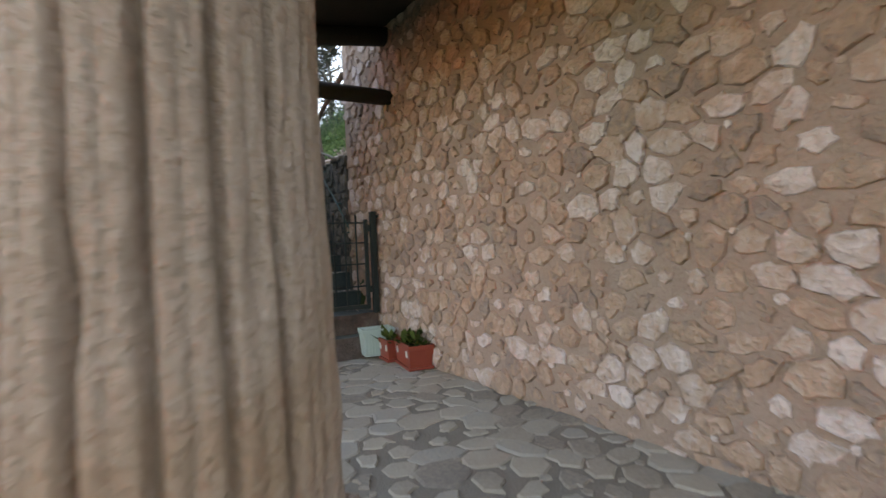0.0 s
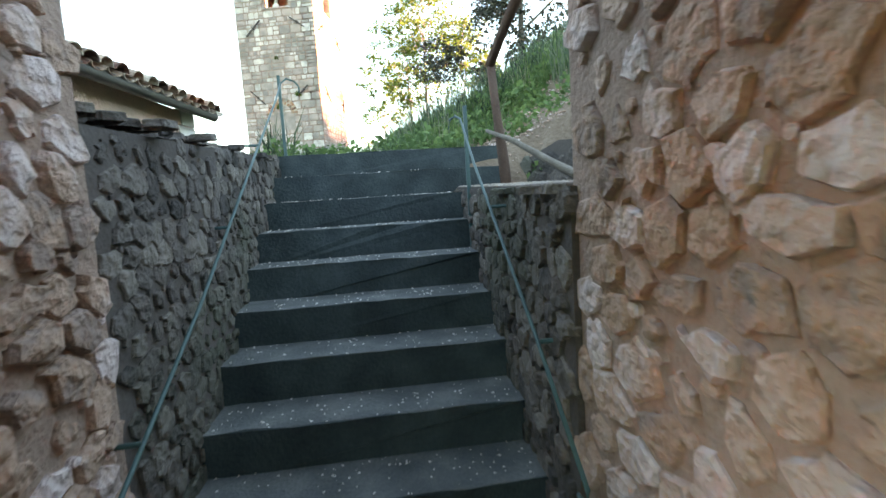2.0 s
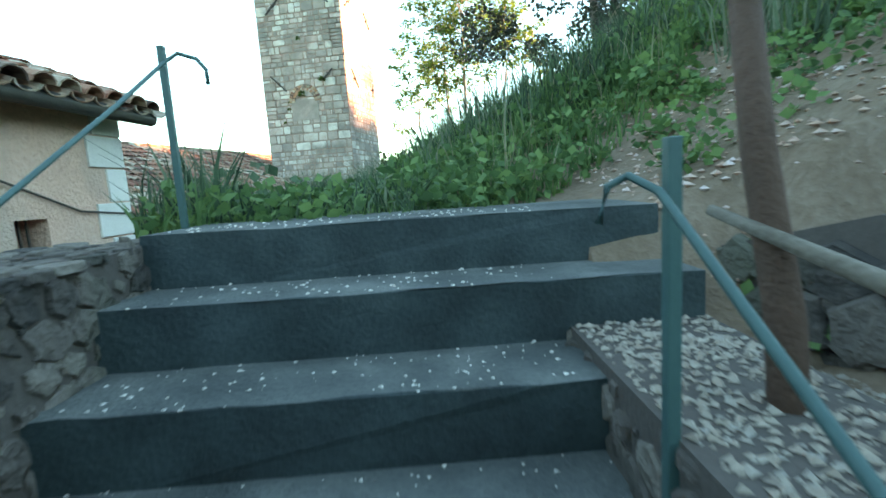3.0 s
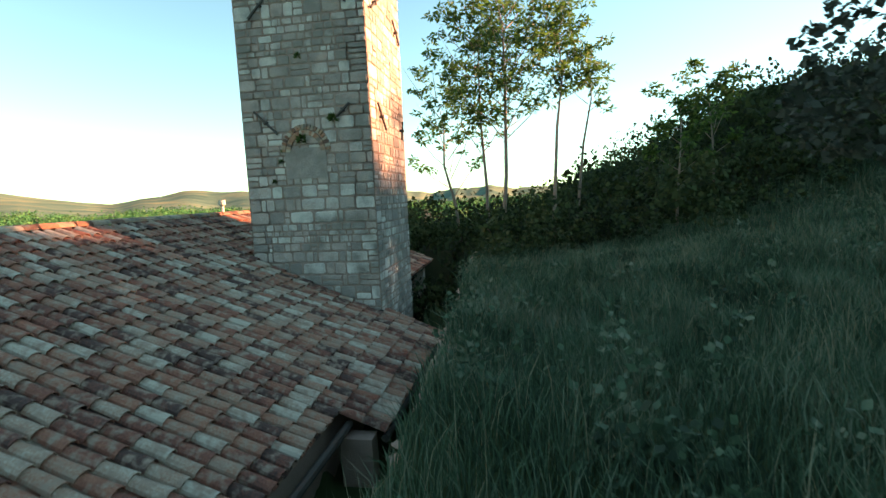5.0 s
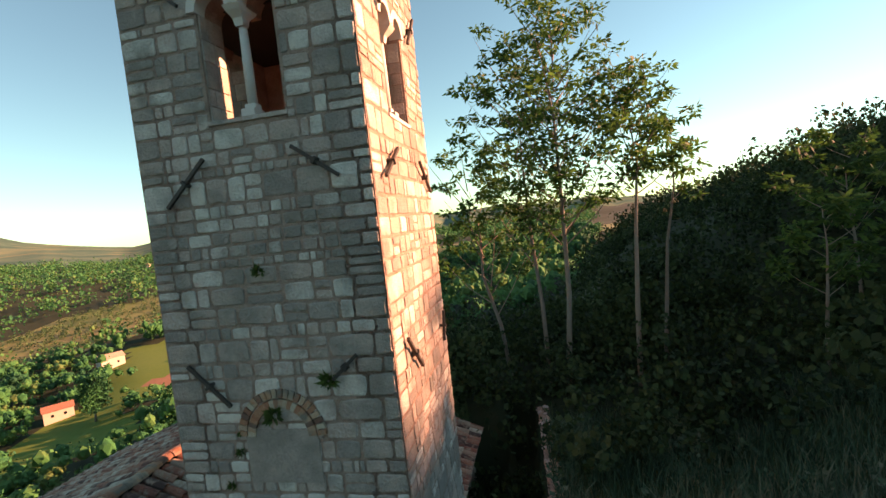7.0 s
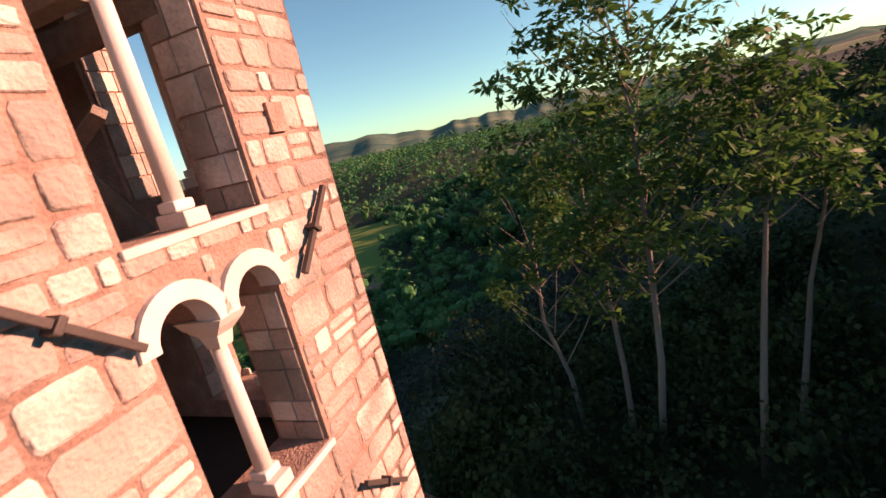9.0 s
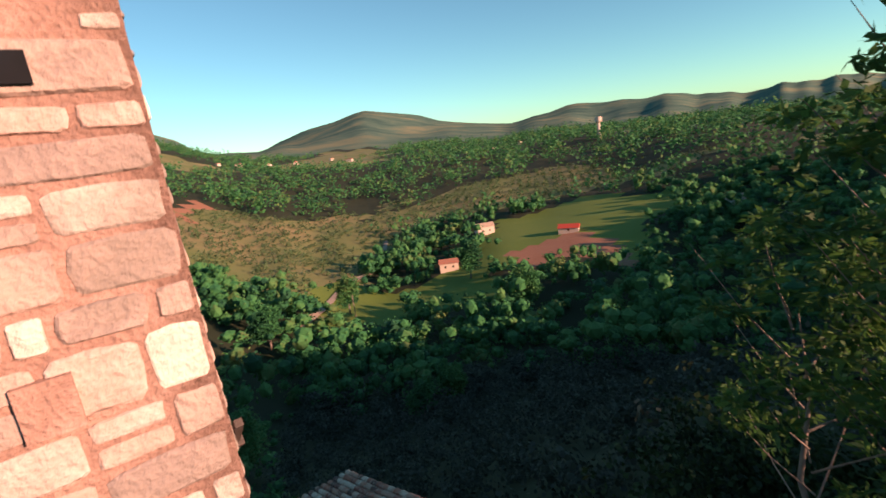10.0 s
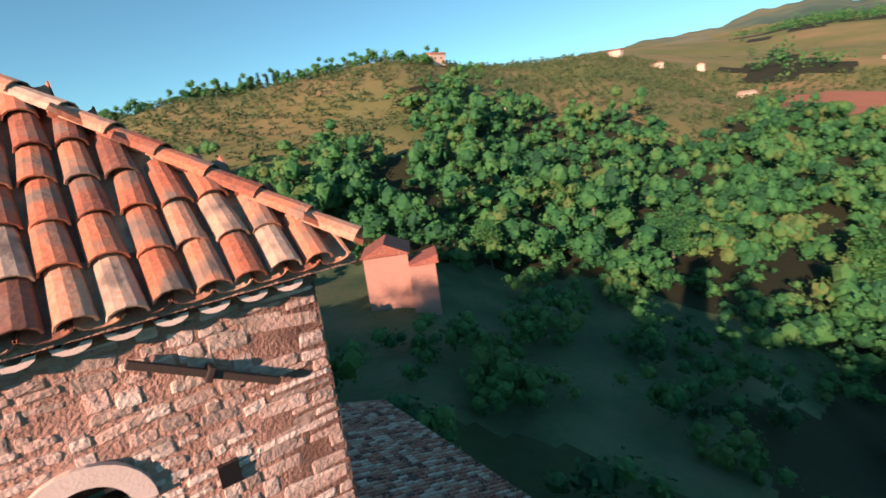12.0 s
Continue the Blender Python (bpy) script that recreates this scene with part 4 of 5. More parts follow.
BLOCKS = []
for k in range(10):
    # worn squared stone: uneven outline, soft shoulder, hollowed or domed face
    rng = random.Random(k)
    ring = [(x, y) for x, y in ((-0.5, -0.4), (-0.42, -0.49), (0, -0.5), (0.42, -0.49), (0.5, -0.4), (0.5, 0), (0.5, 0.4), (0.42, 0.49), (0, 0.5), (-0.42, 0.49), (-0.5, 0.4), (-0.5, 0))]
    ring = [(x * rng.uniform(0.9, 1.0), y * rng.uniform(0.88, 1.0)) for x, y in ring]
    cx, cy = rng.uniform(-0.15, 0.15), rng.uniform(-0.15, 0.15)
    V = [(x, y, -0.5) for x, y in ring] + [(x * 0.985, y * 0.98, rng.uniform(0.05, 0.2)) for x, y in ring] + [(x * 0.9, y * 0.86, rng.uniform(0.3, 0.5)) for x, y in ring] + [(cx, cy, rng.uniform(0.35, 0.6))]
    Fc = [(a * 12 + i, a * 12 + (i + 1) % 12, a * 12 + 12 + (i + 1) % 12, a * 12 + 12 + i) for a in range(2) for i in range(12)] + [(24 + i, 24 + (i + 1) % 12, 36) for i in range(12)]
    BLOCKS.append(raw("block", V, Fc, TOWER_STONE))


def ashlar(wall, width, z0, z1, openings, seed, low, near, big=1.0, rubble_from=None):
    """Courses of squared stones on a wall: near ones as objects, the rest joined."""
    rng = random.Random(seed)
    V, Fc, made, n = [], [], 0, 0
    z = z0
    while z < z1 - 0.05:
        h = rng.choice([0.12, 0.17, 0.2, 0.23, 0.26, 0.3, 0.34]) * big
        small = rubble_from and z > rubble_from
        if small:
            h = rng.uniform(0.07, 0.14)
        h = min(h, z1 - z)
        gaps = [(o[0] - 0.02, o[1] + 0.02) for o in openings if o[2] - 0.03 < z + h / 2 and z < opening_head(o, (o[0] + o[1]) / 2) + 0.04]
        free, p = [], 0.0
        for a, b in sorted(gaps):
            if a - p > 0.05:
                free.append((p, a))
            p = max(p, b)
        if width - p > 0.05:
            free.append((p, width))
        for a, b in free:
            x = a
            while x < b - 0.04:
                w = h * rng.choice([0.45, 0.7, 0.9, 1.1, 1.3, 1.6, 2.0]) if not small else rng.uniform(0.07, 0.24)
                if (x < 0.01 or b - x < 0.6) and (a < 0.01 or b > width - 0.01):
                    w = max(w, rng.uniform(0.26, 0.45))
                if b - x - w < 0.12:
                    w = b - x
                if small and rng.random() < 0.14 and 0.3 < x < b - 0.3:
                    x += w * 0.6
                    continue
                hh, zz = h, z
                if small:
                    hh, zz = h * rng.uniform(0.55, 1.1), z + h * rng.uniform(-0.25, 0.35)
                if rng.random() < 0.25 and h > 0.19:
                    hh, zz = h * 0.5, z + rng.choice([0, 0.5]) * h
                d = rng.uniform(0.006, 0.015) if small else rng.uniform(0.02, 0.042)
                if hh < h:
                    zz2 = z if zz > z else z + hh
                    mm2 = Matrix.Translation((x + w / 2, zz2 + hh / 2, 0.001)) @ Matrix.Diagonal((max(0.03, w - 0.02), max(0.03, hh - 0.02), 0.024, 1))
                    co = np.array([tuple(v.co) for v in BLOCKS[0].vertices])
                    M = np.array(mm2)
                    V.append(co @ M[:3, :3].T + M[:3, 3])
                    Fc += [tuple(i + n for i in q.vertices) for q in BLOCKS[0].polygons]
                    n += len(co)
                mm = Matrix.Translation((x + w / 2, zz + hh / 2, 0.002)) @ Matrix.Rotation(rng.uniform(-0.17, 0.17) if small else rng.uniform(-0.015, 0.015), 4, "Z") @ Matrix.Diagonal((max(0.03, w - rng.uniform(0.012, 0.03)), max(0.03, hh - rng.uniform(0.012, 0.03)), d, 1))
                if near(x, zz) and made < 300:
                    child("stone", BLOCKS[rng.randrange(10)], wall, mm)
                    made += 1
                else:
                    src = BLOCKS[rng.randrange(10)]
                    M = np.array(mm)
                    co = np.array([tuple(v.co) for v in src.vertices])
                    V.append(co @ M[:3, :3].T + M[:3, 3])
                    Fc += [tuple(i + n for i in q.vertices) for q in src.polygons]
                    n += len(co)
                x += w
        z += h
    if V:
        child("stonework", raw("stonework", np.concatenate(V), Fc, TOWER_STONE), wall, kind="stuff")


def arch_ring(o, wide, proud, deep):
    """Voussoir ring over an opening."""
    u0, u1, _, sp = o[:4]
    c, r = (u0 + u1) / 2, (u1 - u0) / 2
    bm = bmesh.new()
    rows = []
    for k in range(17):
        a = math.pi * k / 16
        rows.append([bm.verts.new((c + q * math.cos(a), sp + q * math.sin(a), z)) for q, z in ((r - 0.015, proud), (r + wide, proud), (r + wide, -deep), (r - 0.015, -deep))])
    for a, b in zip(rows, rows[1:]):
        for i in range(4):
            bm.faces.new((a[i], a[(i + 1) % 4], b[(i + 1) % 4], b[i]))
    bm.faces.new(rows[0]), bm.faces.new(rows[-1][::-1])
    bmesh.ops.recalc_face_normals(bm, faces=bm.faces)
    return bm


def colonnette(win, x, z0, z1, inset):
    part("base", boxed(x - 0.09, z0, -inset - 0.1, x + 0.09, z0 + 0.1, -inset + 0.14, bevel=0.012), PALE_STONE, win)
    part("base_block", boxed(x - 0.075, z0 + 0.1, -inset - 0.075, x + 0.075, z0 + 0.17, -inset + 0.075, bevel=0.02), PALE_STONE, win)
    bm = tube([(x, z0 + 0.16, -inset), (x, (z0 + z1) / 2, -inset), (x, z1 - 0.2, -inset)], [0.062, 0.06, 0.05], 14)
    part("shaft", bm, PALE_STONE, win, smooth=True)
    bm = bmesh.new()
    rows = []
    for y, rx, rz in ((z1 - 0.21, 0.055, 0.055), (z1 - 0.12, 0.065, 0.08), (z1 - 0.05, 0.1, 0.16), (z1, 0.11, 0.2)):
        rows.append([bm.verts.new((x + a * rx, y, -inset + b * rz + 0.02)) for a, b in ((-1, -1), (1, -1), (1, 1), (-1, 1))])
    for a, b in zip(rows, rows[1:]):
        for i in range(4):
            bm.faces.new((a[i], a[(i + 1) % 4], b[(i + 1) % 4], b[i]))
    bm.faces.new(rows[-1])
    bmesh.ops.recalc_face_normals(bm, faces=bm.faces)
    part("capital", bm, PALE_STONE, win)


def anchor(wall, a, b):
    """A wall tie: a flat iron bar held by a staple, from a to b on the wall."""
    d = Vector((b[0] - a[0], b[1] - a[1], 0))
    ang = math.atan2(d.y, d.x)
    mm = Matrix.Translation(((a[0] + b[0]) / 2, (a[1] + b[1]) / 2, 0.075)) @ Matrix.Rotation(ang, 4, "Z")
    bar = part("wall_tie", boxed(-d.length / 2, -0.022, -0.022, d.length / 2, 0.022, 0.022, bevel=0.004), IRON, wall, m=mm)
    part("staple", boxed(-0.02, -0.045, -0.07, 0.02, 0.045, 0.045, bevel=0.008), IRON, bar)


def twin(c, sill, spring, light=0.44, gap=0.14):
    return [(c - gap / 2 - light, c - gap / 2, sill, spring), (c + gap / 2, c + gap / 2 + light, sill, spring), (c - gap / 2, c + gap / 2, sill, spring, 0)]


def build_tower():
    tw = empty("bell_tower", "square stone bell tower with twin round-arched windows and a tiled roof", "bell tower", TM)
    low = {"s": 1.56, "e": 1.45, "n": 1.4, "w": 1.5}
    faces = {
        "s": (Matrix(((1, 0, 0, -W_E), (0, 0, -1, 0), (0, 1, 0, 0), (0, 0, 0, 1))), W_E, twin(W_E - 1.5, 9.52, 10.83) + twin(W_E - 1.58, 11.42, 13.42, 0.45, 0.15)),
        "e": (Matrix(((0, 0, 1, 0), (1, 0, 0, 0), (0, 1, 0, 0), (0, 0, 0, 1))), W_N, twin(1.45, 9.52, 10.83) + twin(1.52, 11.4, 13.4, 0.45, 0.15)),
        "n": (Matrix(((-1, 0, 0, 0), (0, 0, 1, W_N), (0, 1, 0, 0), (0, 0, 0, 1))), W_E, twin(1.36, 9.5, 10.83) + twin(1.36, 11.62, 13.36, 0.45, 0.17)),
        "w": (Matrix(((0, 0, -1, -W_E), (-1, 0, 0, W_N), (0, 1, 0, 0), (0, 0, 0, 1))), W_N, twin(1.5, 9.52, 10.83) + twin(1.5, 11.4, 13.4, 0.45, 0.15)),
    }
    near = {"s": lambda x, z: 5.0 < z < 11.6, "e": lambda x, z: 9.0 < z, "n": lambda x, z: z > 10.6, "w": lambda x, z: False}
    for seed, (k, (m, w, ops)) in enumerate(faces.items()):
        wall = part("wall", pierced_wall(w, -1.0, T_TOP, ops, 0.5), TOWER_MORTAR, tw, m=m, label="ashlar wall of pinkish and grey limestone")
        ashlar(wall, w, -0.6 if k != "s" else 1.2, T_TOP, ops, 30 + seed, None, near[k], rubble_from={"n": 9.2, "e": 13.2}.get(k))
        for o in (ops[:2], ops[3:5]):
            win = part("twin_window", boxed(o[0][0] - 0.03, o[0][2] - 0.06, -0.45, o[1][1] + 0.03, o[0][2] - 0.004, 0.03, bevel=0.01), TOWER_STONE if k in "sw" else PALE_STONE, wall, "twin arched window with a stone colonnette")
            for q in o:
                part("arch", arch_ring(q, 0.1, 0.045, 0.15), PALE_STONE, win)
            for side, x in ((-1, o[0][0]), (1, o[1][1])):
                z, top_z = o[0][2], o[0][3]
                while z < top_z - 0.05:
                    hh = min(random.uniform(0.16, 0.34), top_z - z)
                    split = random.uniform(-0.3, -0.15)
                    for z0, z1 in ((-0.46, split), (split, -0.03)):
                        part("jamb_stone", boxed(x - 0.02 if side > 0 else x - 0.03, z + 0.008, z0 + 0.006, x + 0.03 if side > 0 else x + 0.02, z + hh - 0.008, z1 - 0.006), TOWER_STONE, win)
                    z += hh
            colonnette(win, (o[0][1] + o[1][0]) / 2, o[0][2], o[0][3], 0.16)
        if k == "s":
            for a, b in (((2.13, 9.07), (2.72, 8.52)), ((0.95, 9.07), (0.39, 8.66)), ((2.77, 6.48), (2.22, 5.93)), ((0.45, 6.52), (0.78, 6.23)), ((0.37, 11.44), (0.94, 10.92)), ((2.75, 11.44), (2.2, 10.92)), ((2.1, 14.1), (2.7, 13.7))):
                anchor(wall, (W_E - a[0], a[1]), (W_E - b[0], b[1]))
            # walled-up arch with brick ring and tufts of grass
            arch = part("blind_arch", boxed(W_E - 2.1, 4.9, 0.0, W_E - 1.1, 5.6, 0.03), TOWER_STONE, wall, "walled-up arch with a brick ring")
            for i in range(22):
                t = math.pi * (i + 0.5) / 22
                for rr in (0.42, 0.55):
                    part("brick", boxed(-0.055, -0.032, 0.0, 0.055, 0.032, 0.045, bevel=0.004), TILE, arch, m=Matrix.Translation((W_E - 1.58 + rr * math.cos(t), 5.52 + rr * math.sin(t), 0.008)) @ Matrix.Rotation(t, 4, "Z"))
            for u, z, s in ((1.66, 5.78, 0.2), (1.61, 7.62, 0.13), (0.86, 6.2, 0.2), (2.2, 5.3, 0.1), (2.4, 4.85, 0.1), (2.16, 5.55, 0.07)):
                V, Fc = [], []
                rg = random.Random(int(u * 100))
                for i in range(70):
                    a, e = rg.uniform(0, 6.28), rg.uniform(-0.6, 1.2)
                    d = Vector((math.cos(a) * math.cos(e), math.sin(e), abs(math.sin(a)) * math.cos(e)))
                    side = d.cross(Vector((0.3, 0.2, 0.9))).normalized() * s * 0.1
                    o = Vector((W_E - u, z, 0.03)) + d * s * rg.uniform(0.1, 0.5)
                    n = len(V)
                    V += [o - side, o + side, o + d * s * rg.uniform(0.3, 0.6)]
                    Fc.append((n, n + 1, n + 2))
                child("wall_tuft", raw("wall_tuft", V, Fc, LEAF), wall, label="tuft of weeds growing from the joint")
        if k == "e":
            for a, b in (((2.12, 8.96), (2.69, 8.5)), ((0.92, 9.03), (0.27, 8.61)), ((0.39, 6.56), (0.97, 6.02)), ((2.66, 6.44), (2.5, 5.95)), ((0.23, 11.47), (0.86, 10.91)), ((2.72, 11.39), (2.18, 10.82)), ((2.15, 14.1), (2.75, 13.75)), ((0.9, 14.1), (0.3, 13.7))):
                anchor(wall, a, b)
            # raised blocks stand for putlog holes; black on small ones is painted shade
            for u, z, s in ((2.46, 11.98, 0.09), (2.54, 13.33, 0.045), (2.45, 13.16, 0.045), (2.66, 13.16, 0.045)):
                part("putlog_hole", boxed(u - s, z - s * 1.2, 0.0, u + s, z + s * 1.2, 0.042), GLASS_DARK if s < 0.06 else TOWER_MORTAR, wall)
        if k == "n":
            for a, b in (((0.53, 14.15), (0.12, 13.75)), ((2.02, 14.15), (2.75, 13.74)), ((2.77, 11.45), (2.06, 10.95)), ((0.3, 11.45), (0.9, 10.95))):
                anchor(wall, a, b)
            # black block in place of a hole's shaded inside
            part("putlog_hole", boxed(2.3, 13.2, 0.0, 2.42, 13.34, 0.042), GLASS_DARK, wall)
    # floor of the belfry, beams and bell frame
    part("belfry_floor", boxed(-W_E + 0.45, 0.45, 11.0, -0.45, W_N - 0.45, 11.25), WOOD, tw)
    part("belfry_floor", boxed(-W_E + 0.45, 0.45, 9.0, -0.45, W_N - 0.45, 9.3), WOOD, tw)
    for y in (0.9, 1.5, 2.1):
        part("bell_beam", boxed(-W_E + 0.3, y - 0.08, 12.75, -0.3, y + 0.08, 12.95, bevel=0.01), GREY_WOOD, tw)
    for a, b in (((-2.3, 1.0, 11.2), (-2.0, 2.1, 12.8)), ((-1.1, 2.1, 11.2), (-0.9, 1.0, 12.8)), ((-2.4, 1.5, 11.3), (-0.6, 1.6, 12.2))):
        part("bell_frame_brace", tube([a, b], 0.06, 4), GREY_WOOD, tw)
    # eave: corbels of half-round tiles on a brick band, then the hipped roof
    part("brick_band", boxed(-W_E - 0.02, -0.02, T_TOP, 0.02, W_N + 0.02, T_TOP + 0.06), TILE, tw)
    cor = raw("corbel", *tile_mesh(0.4, 0.085, flip=True, taper=0.95, thick=0.05), PALE_STONE)
    for i in range(14):
        t = 0.12 + i * 0.215
        for m in (Matrix.Translation((-t, W_N + 0.16, T_TOP + 0.01)) @ Matrix.Rotation(math.pi, 4, "Z"), Matrix.Translation((0.16, t, T_TOP + 0.01)) @ Matrix.Rotation(math.pi / 2, 4, "Z"), Matrix.Translation((-t, -0.16, T_TOP + 0.01)), Matrix.Translation((-W_E - 0.16, t, T_TOP + 0.01)) @ Matrix.Rotation(-math.pi / 2, 4, "Z")):
            child("corbel", cor, tw, m)
    over, ze, za = 0.22, T_TOP + 0.16, 15.9
    cx, cy = -W_E / 2, W_N / 2
    cn = [(over, -over), (over, W_N + over), (-W_E - over, W_N + over), (-W_E - over, -over)]
    bm = bmesh.new()
    base = [bm.verts.new((*p, ze - 0.03)) for p in cn]
    low_ = [bm.verts.new((*p, ze - 0.08)) for p in cn]
    top = bm.verts.new((cx, cy, za - 0.05))
    for i in range(4):
        bm.faces.new((base[i], base[(i + 1) % 4], top))
        bm.faces.new((low_[i], low_[(i + 1) % 4], base[(i + 1) % 4], base[i]))
    bm.faces.new(low_[::-1])
    deck = part("roof_deck", bm, TOWER_MORTAR, tw)
    hipm = raw("hip_tile", *tile_mesh(0.4, 0.1, taper=0.85), TILE)
    for i in range(4):
        a, b = Vector((*cn[i], ze)), Vector((*cn[(i + 1) % 4], ze))
        mid, apex = (a + b) / 2, Vector((cx, cy, za))
        L, S = (b - a).length, (apex - mid).length
        tile_roof(deck, slope_frame(a, b - a, apex - mid), L, S, 0.2, 0.34, TILE, 50 + i, lambda x, y, L=L, S=S: abs(x - L / 2) < L / 2 * (1 - y / S) + 0.02, lambda x, y, i=i: i in (1, 2, 0), under=True)
        d = apex - a
        m = slope_frame(a + d.normalized() * 0.02 + Vector((0, 0, 0.06)), d.cross(Vector((0, 0, 1))), d)
        k = 0.0
        while k < d.length - 0.2:
            child("hip_tile", hipm, deck, m @ Matrix.Translation((0, k - 0.05, 0.03)) @ Matrix.Rotation(-0.05, 4, "X"))
            k += 0.34
    return tw


build_tower()


# ---- old house beside the courtyard ----
def build_house():
    hs = empty("old_house", "old plastered house with flaking pink walls and a tiled roof", "house")
    a, b = (-1.42, 2.35), (-1.95, -3.0)
    m = wall_frame(*a, *b)
    w = math.hypot(a[0] - b[0], a[1] - b[1])
    wins = [(0.75, 0.98, 1.9, 2.32), (3.0, 3.35, 1.6, 2.3), (4.1, 4.22, 2.0, 2.35)]
    bm = bmesh.new()
    cuts = sorted({0.0, w, *[q for o in wins for q in o[:2]]})
    for x0, x1 in zip(cuts, cuts[1:]):
        here = [o for o in wins if o[0] < (x0 + x1) / 2 < o[1]]
        for z0, z1 in ([(-0.2, 3.05)] if not here else [(-0.2, here[0][2]), (here[0][3], 3.05)]):
            box(bm, x0, z0, -0.45, x1, z1, 0)
    bmesh.ops.remove_doubles(bm, verts=bm.verts[:], dist=1e-4)
    part("wall", bm, PLASTER, hs, m=m)
    part("end_wall", boxed(-4.5, 2.02, -0.2, -1.5, 2.37, 3.0), PLASTER, hs)
    for o in wins:
        win = part("window", boxed(o[0], o[2], -0.3, o[1], o[3], -0.27), GLASS_DARK, hs, m=m)
        part("sill", boxed(o[0] - 0.05, o[2] - 0.05, -0.28, o[1] + 0.05, o[2], 0.03), PALE_STONE, win)
        for k in range(3):
            x = o[0] + (o[1] - o[0]) * (k + 1) / 4
            part("bar", boxed(x - 0.006, o[2], -0.1, x + 0.006, o[3], -0.09), IRON, win)
    # pale quoins near the street end and at the far corner
    rng = random.Random(8)
    for x0 in (0.0, w - 0.55):
        z = -0.05
        while z < 2.95:
            h = rng.uniform(0.2, 0.34)
            ww = rng.uniform(0.25, 0.5)
            part("quoin", boxed(0.0 if x0 == 0 else w - ww, z, -0.05, ww * 0.7 if x0 == 0 else w, z + h - 0.012, 0.016, bevel=0.006), PALE_STONE, hs, m=m)
            z += h
    # walled-up doorway of large stones
    for x0, z0, x1, z1 in ((2.9, 0.45, 3.75, 1.25), (3.2, 1.3, 3.55, 1.55), (2.7, 1.26, 3.1, 1.34)):
        part("slab", boxed(x0, z0, -0.05, x1, z1, 0.014, bevel=0.012), GREY_PLASTER, hs, m=m)
    lane = [(q + np.array([1.4, 0.0]), t) for q, t in rubble_cells(3.4, 0.9, 0.17, 71, 0.6, 0.9)]
    lay_stones(hs, lane, 0.02, RUBBLE, m, lambda x, y: 1.4 < x < 4.4 and y < 0.42 + 0.12 * math.sin(x * 3), lambda x, y: True, 71)
    part("downpipe", tube([m @ Vector((4.6, 0.0, 0.07)), m @ Vector((4.6, 2.5, 0.07)), m @ Vector((4.45, 2.75, 0.12)), m @ Vector((4.4, 2.98, 0.2))], 0.045, 8), IRON, hs, smooth=True)
    part("gutter", tube([m @ Vector((-0.12, 3.03, 0.2)), m @ Vector((w, 3.03, 0.2))], 0.055, 8), IRON, hs, smooth=True)
    part("cable", tube([m @ Vector((0.0, 2.3, 0.02)), m @ Vector((0.5, 2.35, 0.02)), m @ Vector((1.2, 2.62, 0.02)), m @ Vector((2.2, 2.68, 0.02)), m @ Vector((3.6, 2.6, 0.02))], 0.008, 5), IRON, hs)
    up = Vector((-1, 0.1, 0.38))
    al = Vector((b[0] - a[0], b[1] - a[1], 0)).normalized()
    fr = slope_frame(m @ Vector((w, 3.07, 0.2)), -al, up)
    deck = part("roof_deck", boxed(0, 0.0, -0.07, w + 0.15, 3.4, -0.015), WOOD, hs, m=fr)
    tile_roof(deck, Matrix(), w + 0.15, 3.4, 0.19, 0.34, OLD_TILE, 61, near=lambda x, y: y < 0.8)
    return hs


build_house()


# ---- vegetation ----
def leaf_blobs(rng, centres, radii, per, size, droop=0.0, narrow=0.45, shell=False, tall=0.75):
    """Corners and faces of loose leaves strewn through blobs."""
    c = np.repeat(np.asarray(centres, float), per, axis=0)
    r = np.repeat(np.asarray(radii, float), per, axis=0)
    n = len(c)
    d = rng.normal(size=(n, 3))
    d /= np.linalg.norm(d, axis=1, keepdims=True)
    if shell:
        r = r * rng.uniform(0.8, 1.3, n)
    p = c + d * (r * rng.uniform(0.35, 1.0, n) ** 0.5)[:, None] * np.array([1, 1, tall])
    a = rng.normal(size=(n, 3)) * np.array([1, 1, 0.5]) + d * 0.6 - np.array([0, 0, droop])
    a /= np.linalg.norm(a, axis=1, keepdims=True)
    if shell:
        out = d + rng.normal(size=(n, 3)) * 0.35
        a = np.cross(out, rng.normal(size=(n, 3)))
        a /= np.linalg.norm(a, axis=1, keepdims=True)
    b = np.cross(a, out if shell else rng.normal(size=(n, 3)))
    b /= np.linalg.norm(b, axis=1, keepdims=True)
    s = (size * rng.uniform(0.6, 1.4, n))[:, None]
    V = np.stack([p, p + a * s * 0.55 + b * s * narrow, p + a * s * 1.1, p + a * s * 0.55 - b * s * narrow], 1).reshape(-1, 3)
    Fc = np.arange(n * 4).reshape(-1, 4)
    return V, Fc


def grow(name, label, base, height, lean, seed, leaf, leaf_mat, crown_from=0.5, spread=0.35, limbs=9, per=60, trunk=0.1, flat=0.6, group="trees", blob=0.16, clumps=7, narrow=0.45, rise=(0.25, 0.9), tall=0.75):
    """A tree: tapered trunk with limbs, and a crown of leafy clumps at the limbs' ends with gaps between."""
    rng = np.random.default_rng(seed)
    ob = empty(name, label, "tree", Matrix.Translation(base), group)
    top = Vector((lean[0], lean[1], height))
    pts = [Vector((0, 0, -0.4))] + [top * t + Vector((rng.normal() * 0.02 * height * t, rng.normal() * 0.02 * height * t, 0)) for t in (0.25, 0.5, 0.72, 0.92)]
    part("trunk", tube(pts, [trunk * 1.25, trunk, trunk * 0.75, trunk * 0.45, trunk * 0.15], 8), BARK, ob, smooth=True)
    C, R = [], []
    bm = bmesh.new()
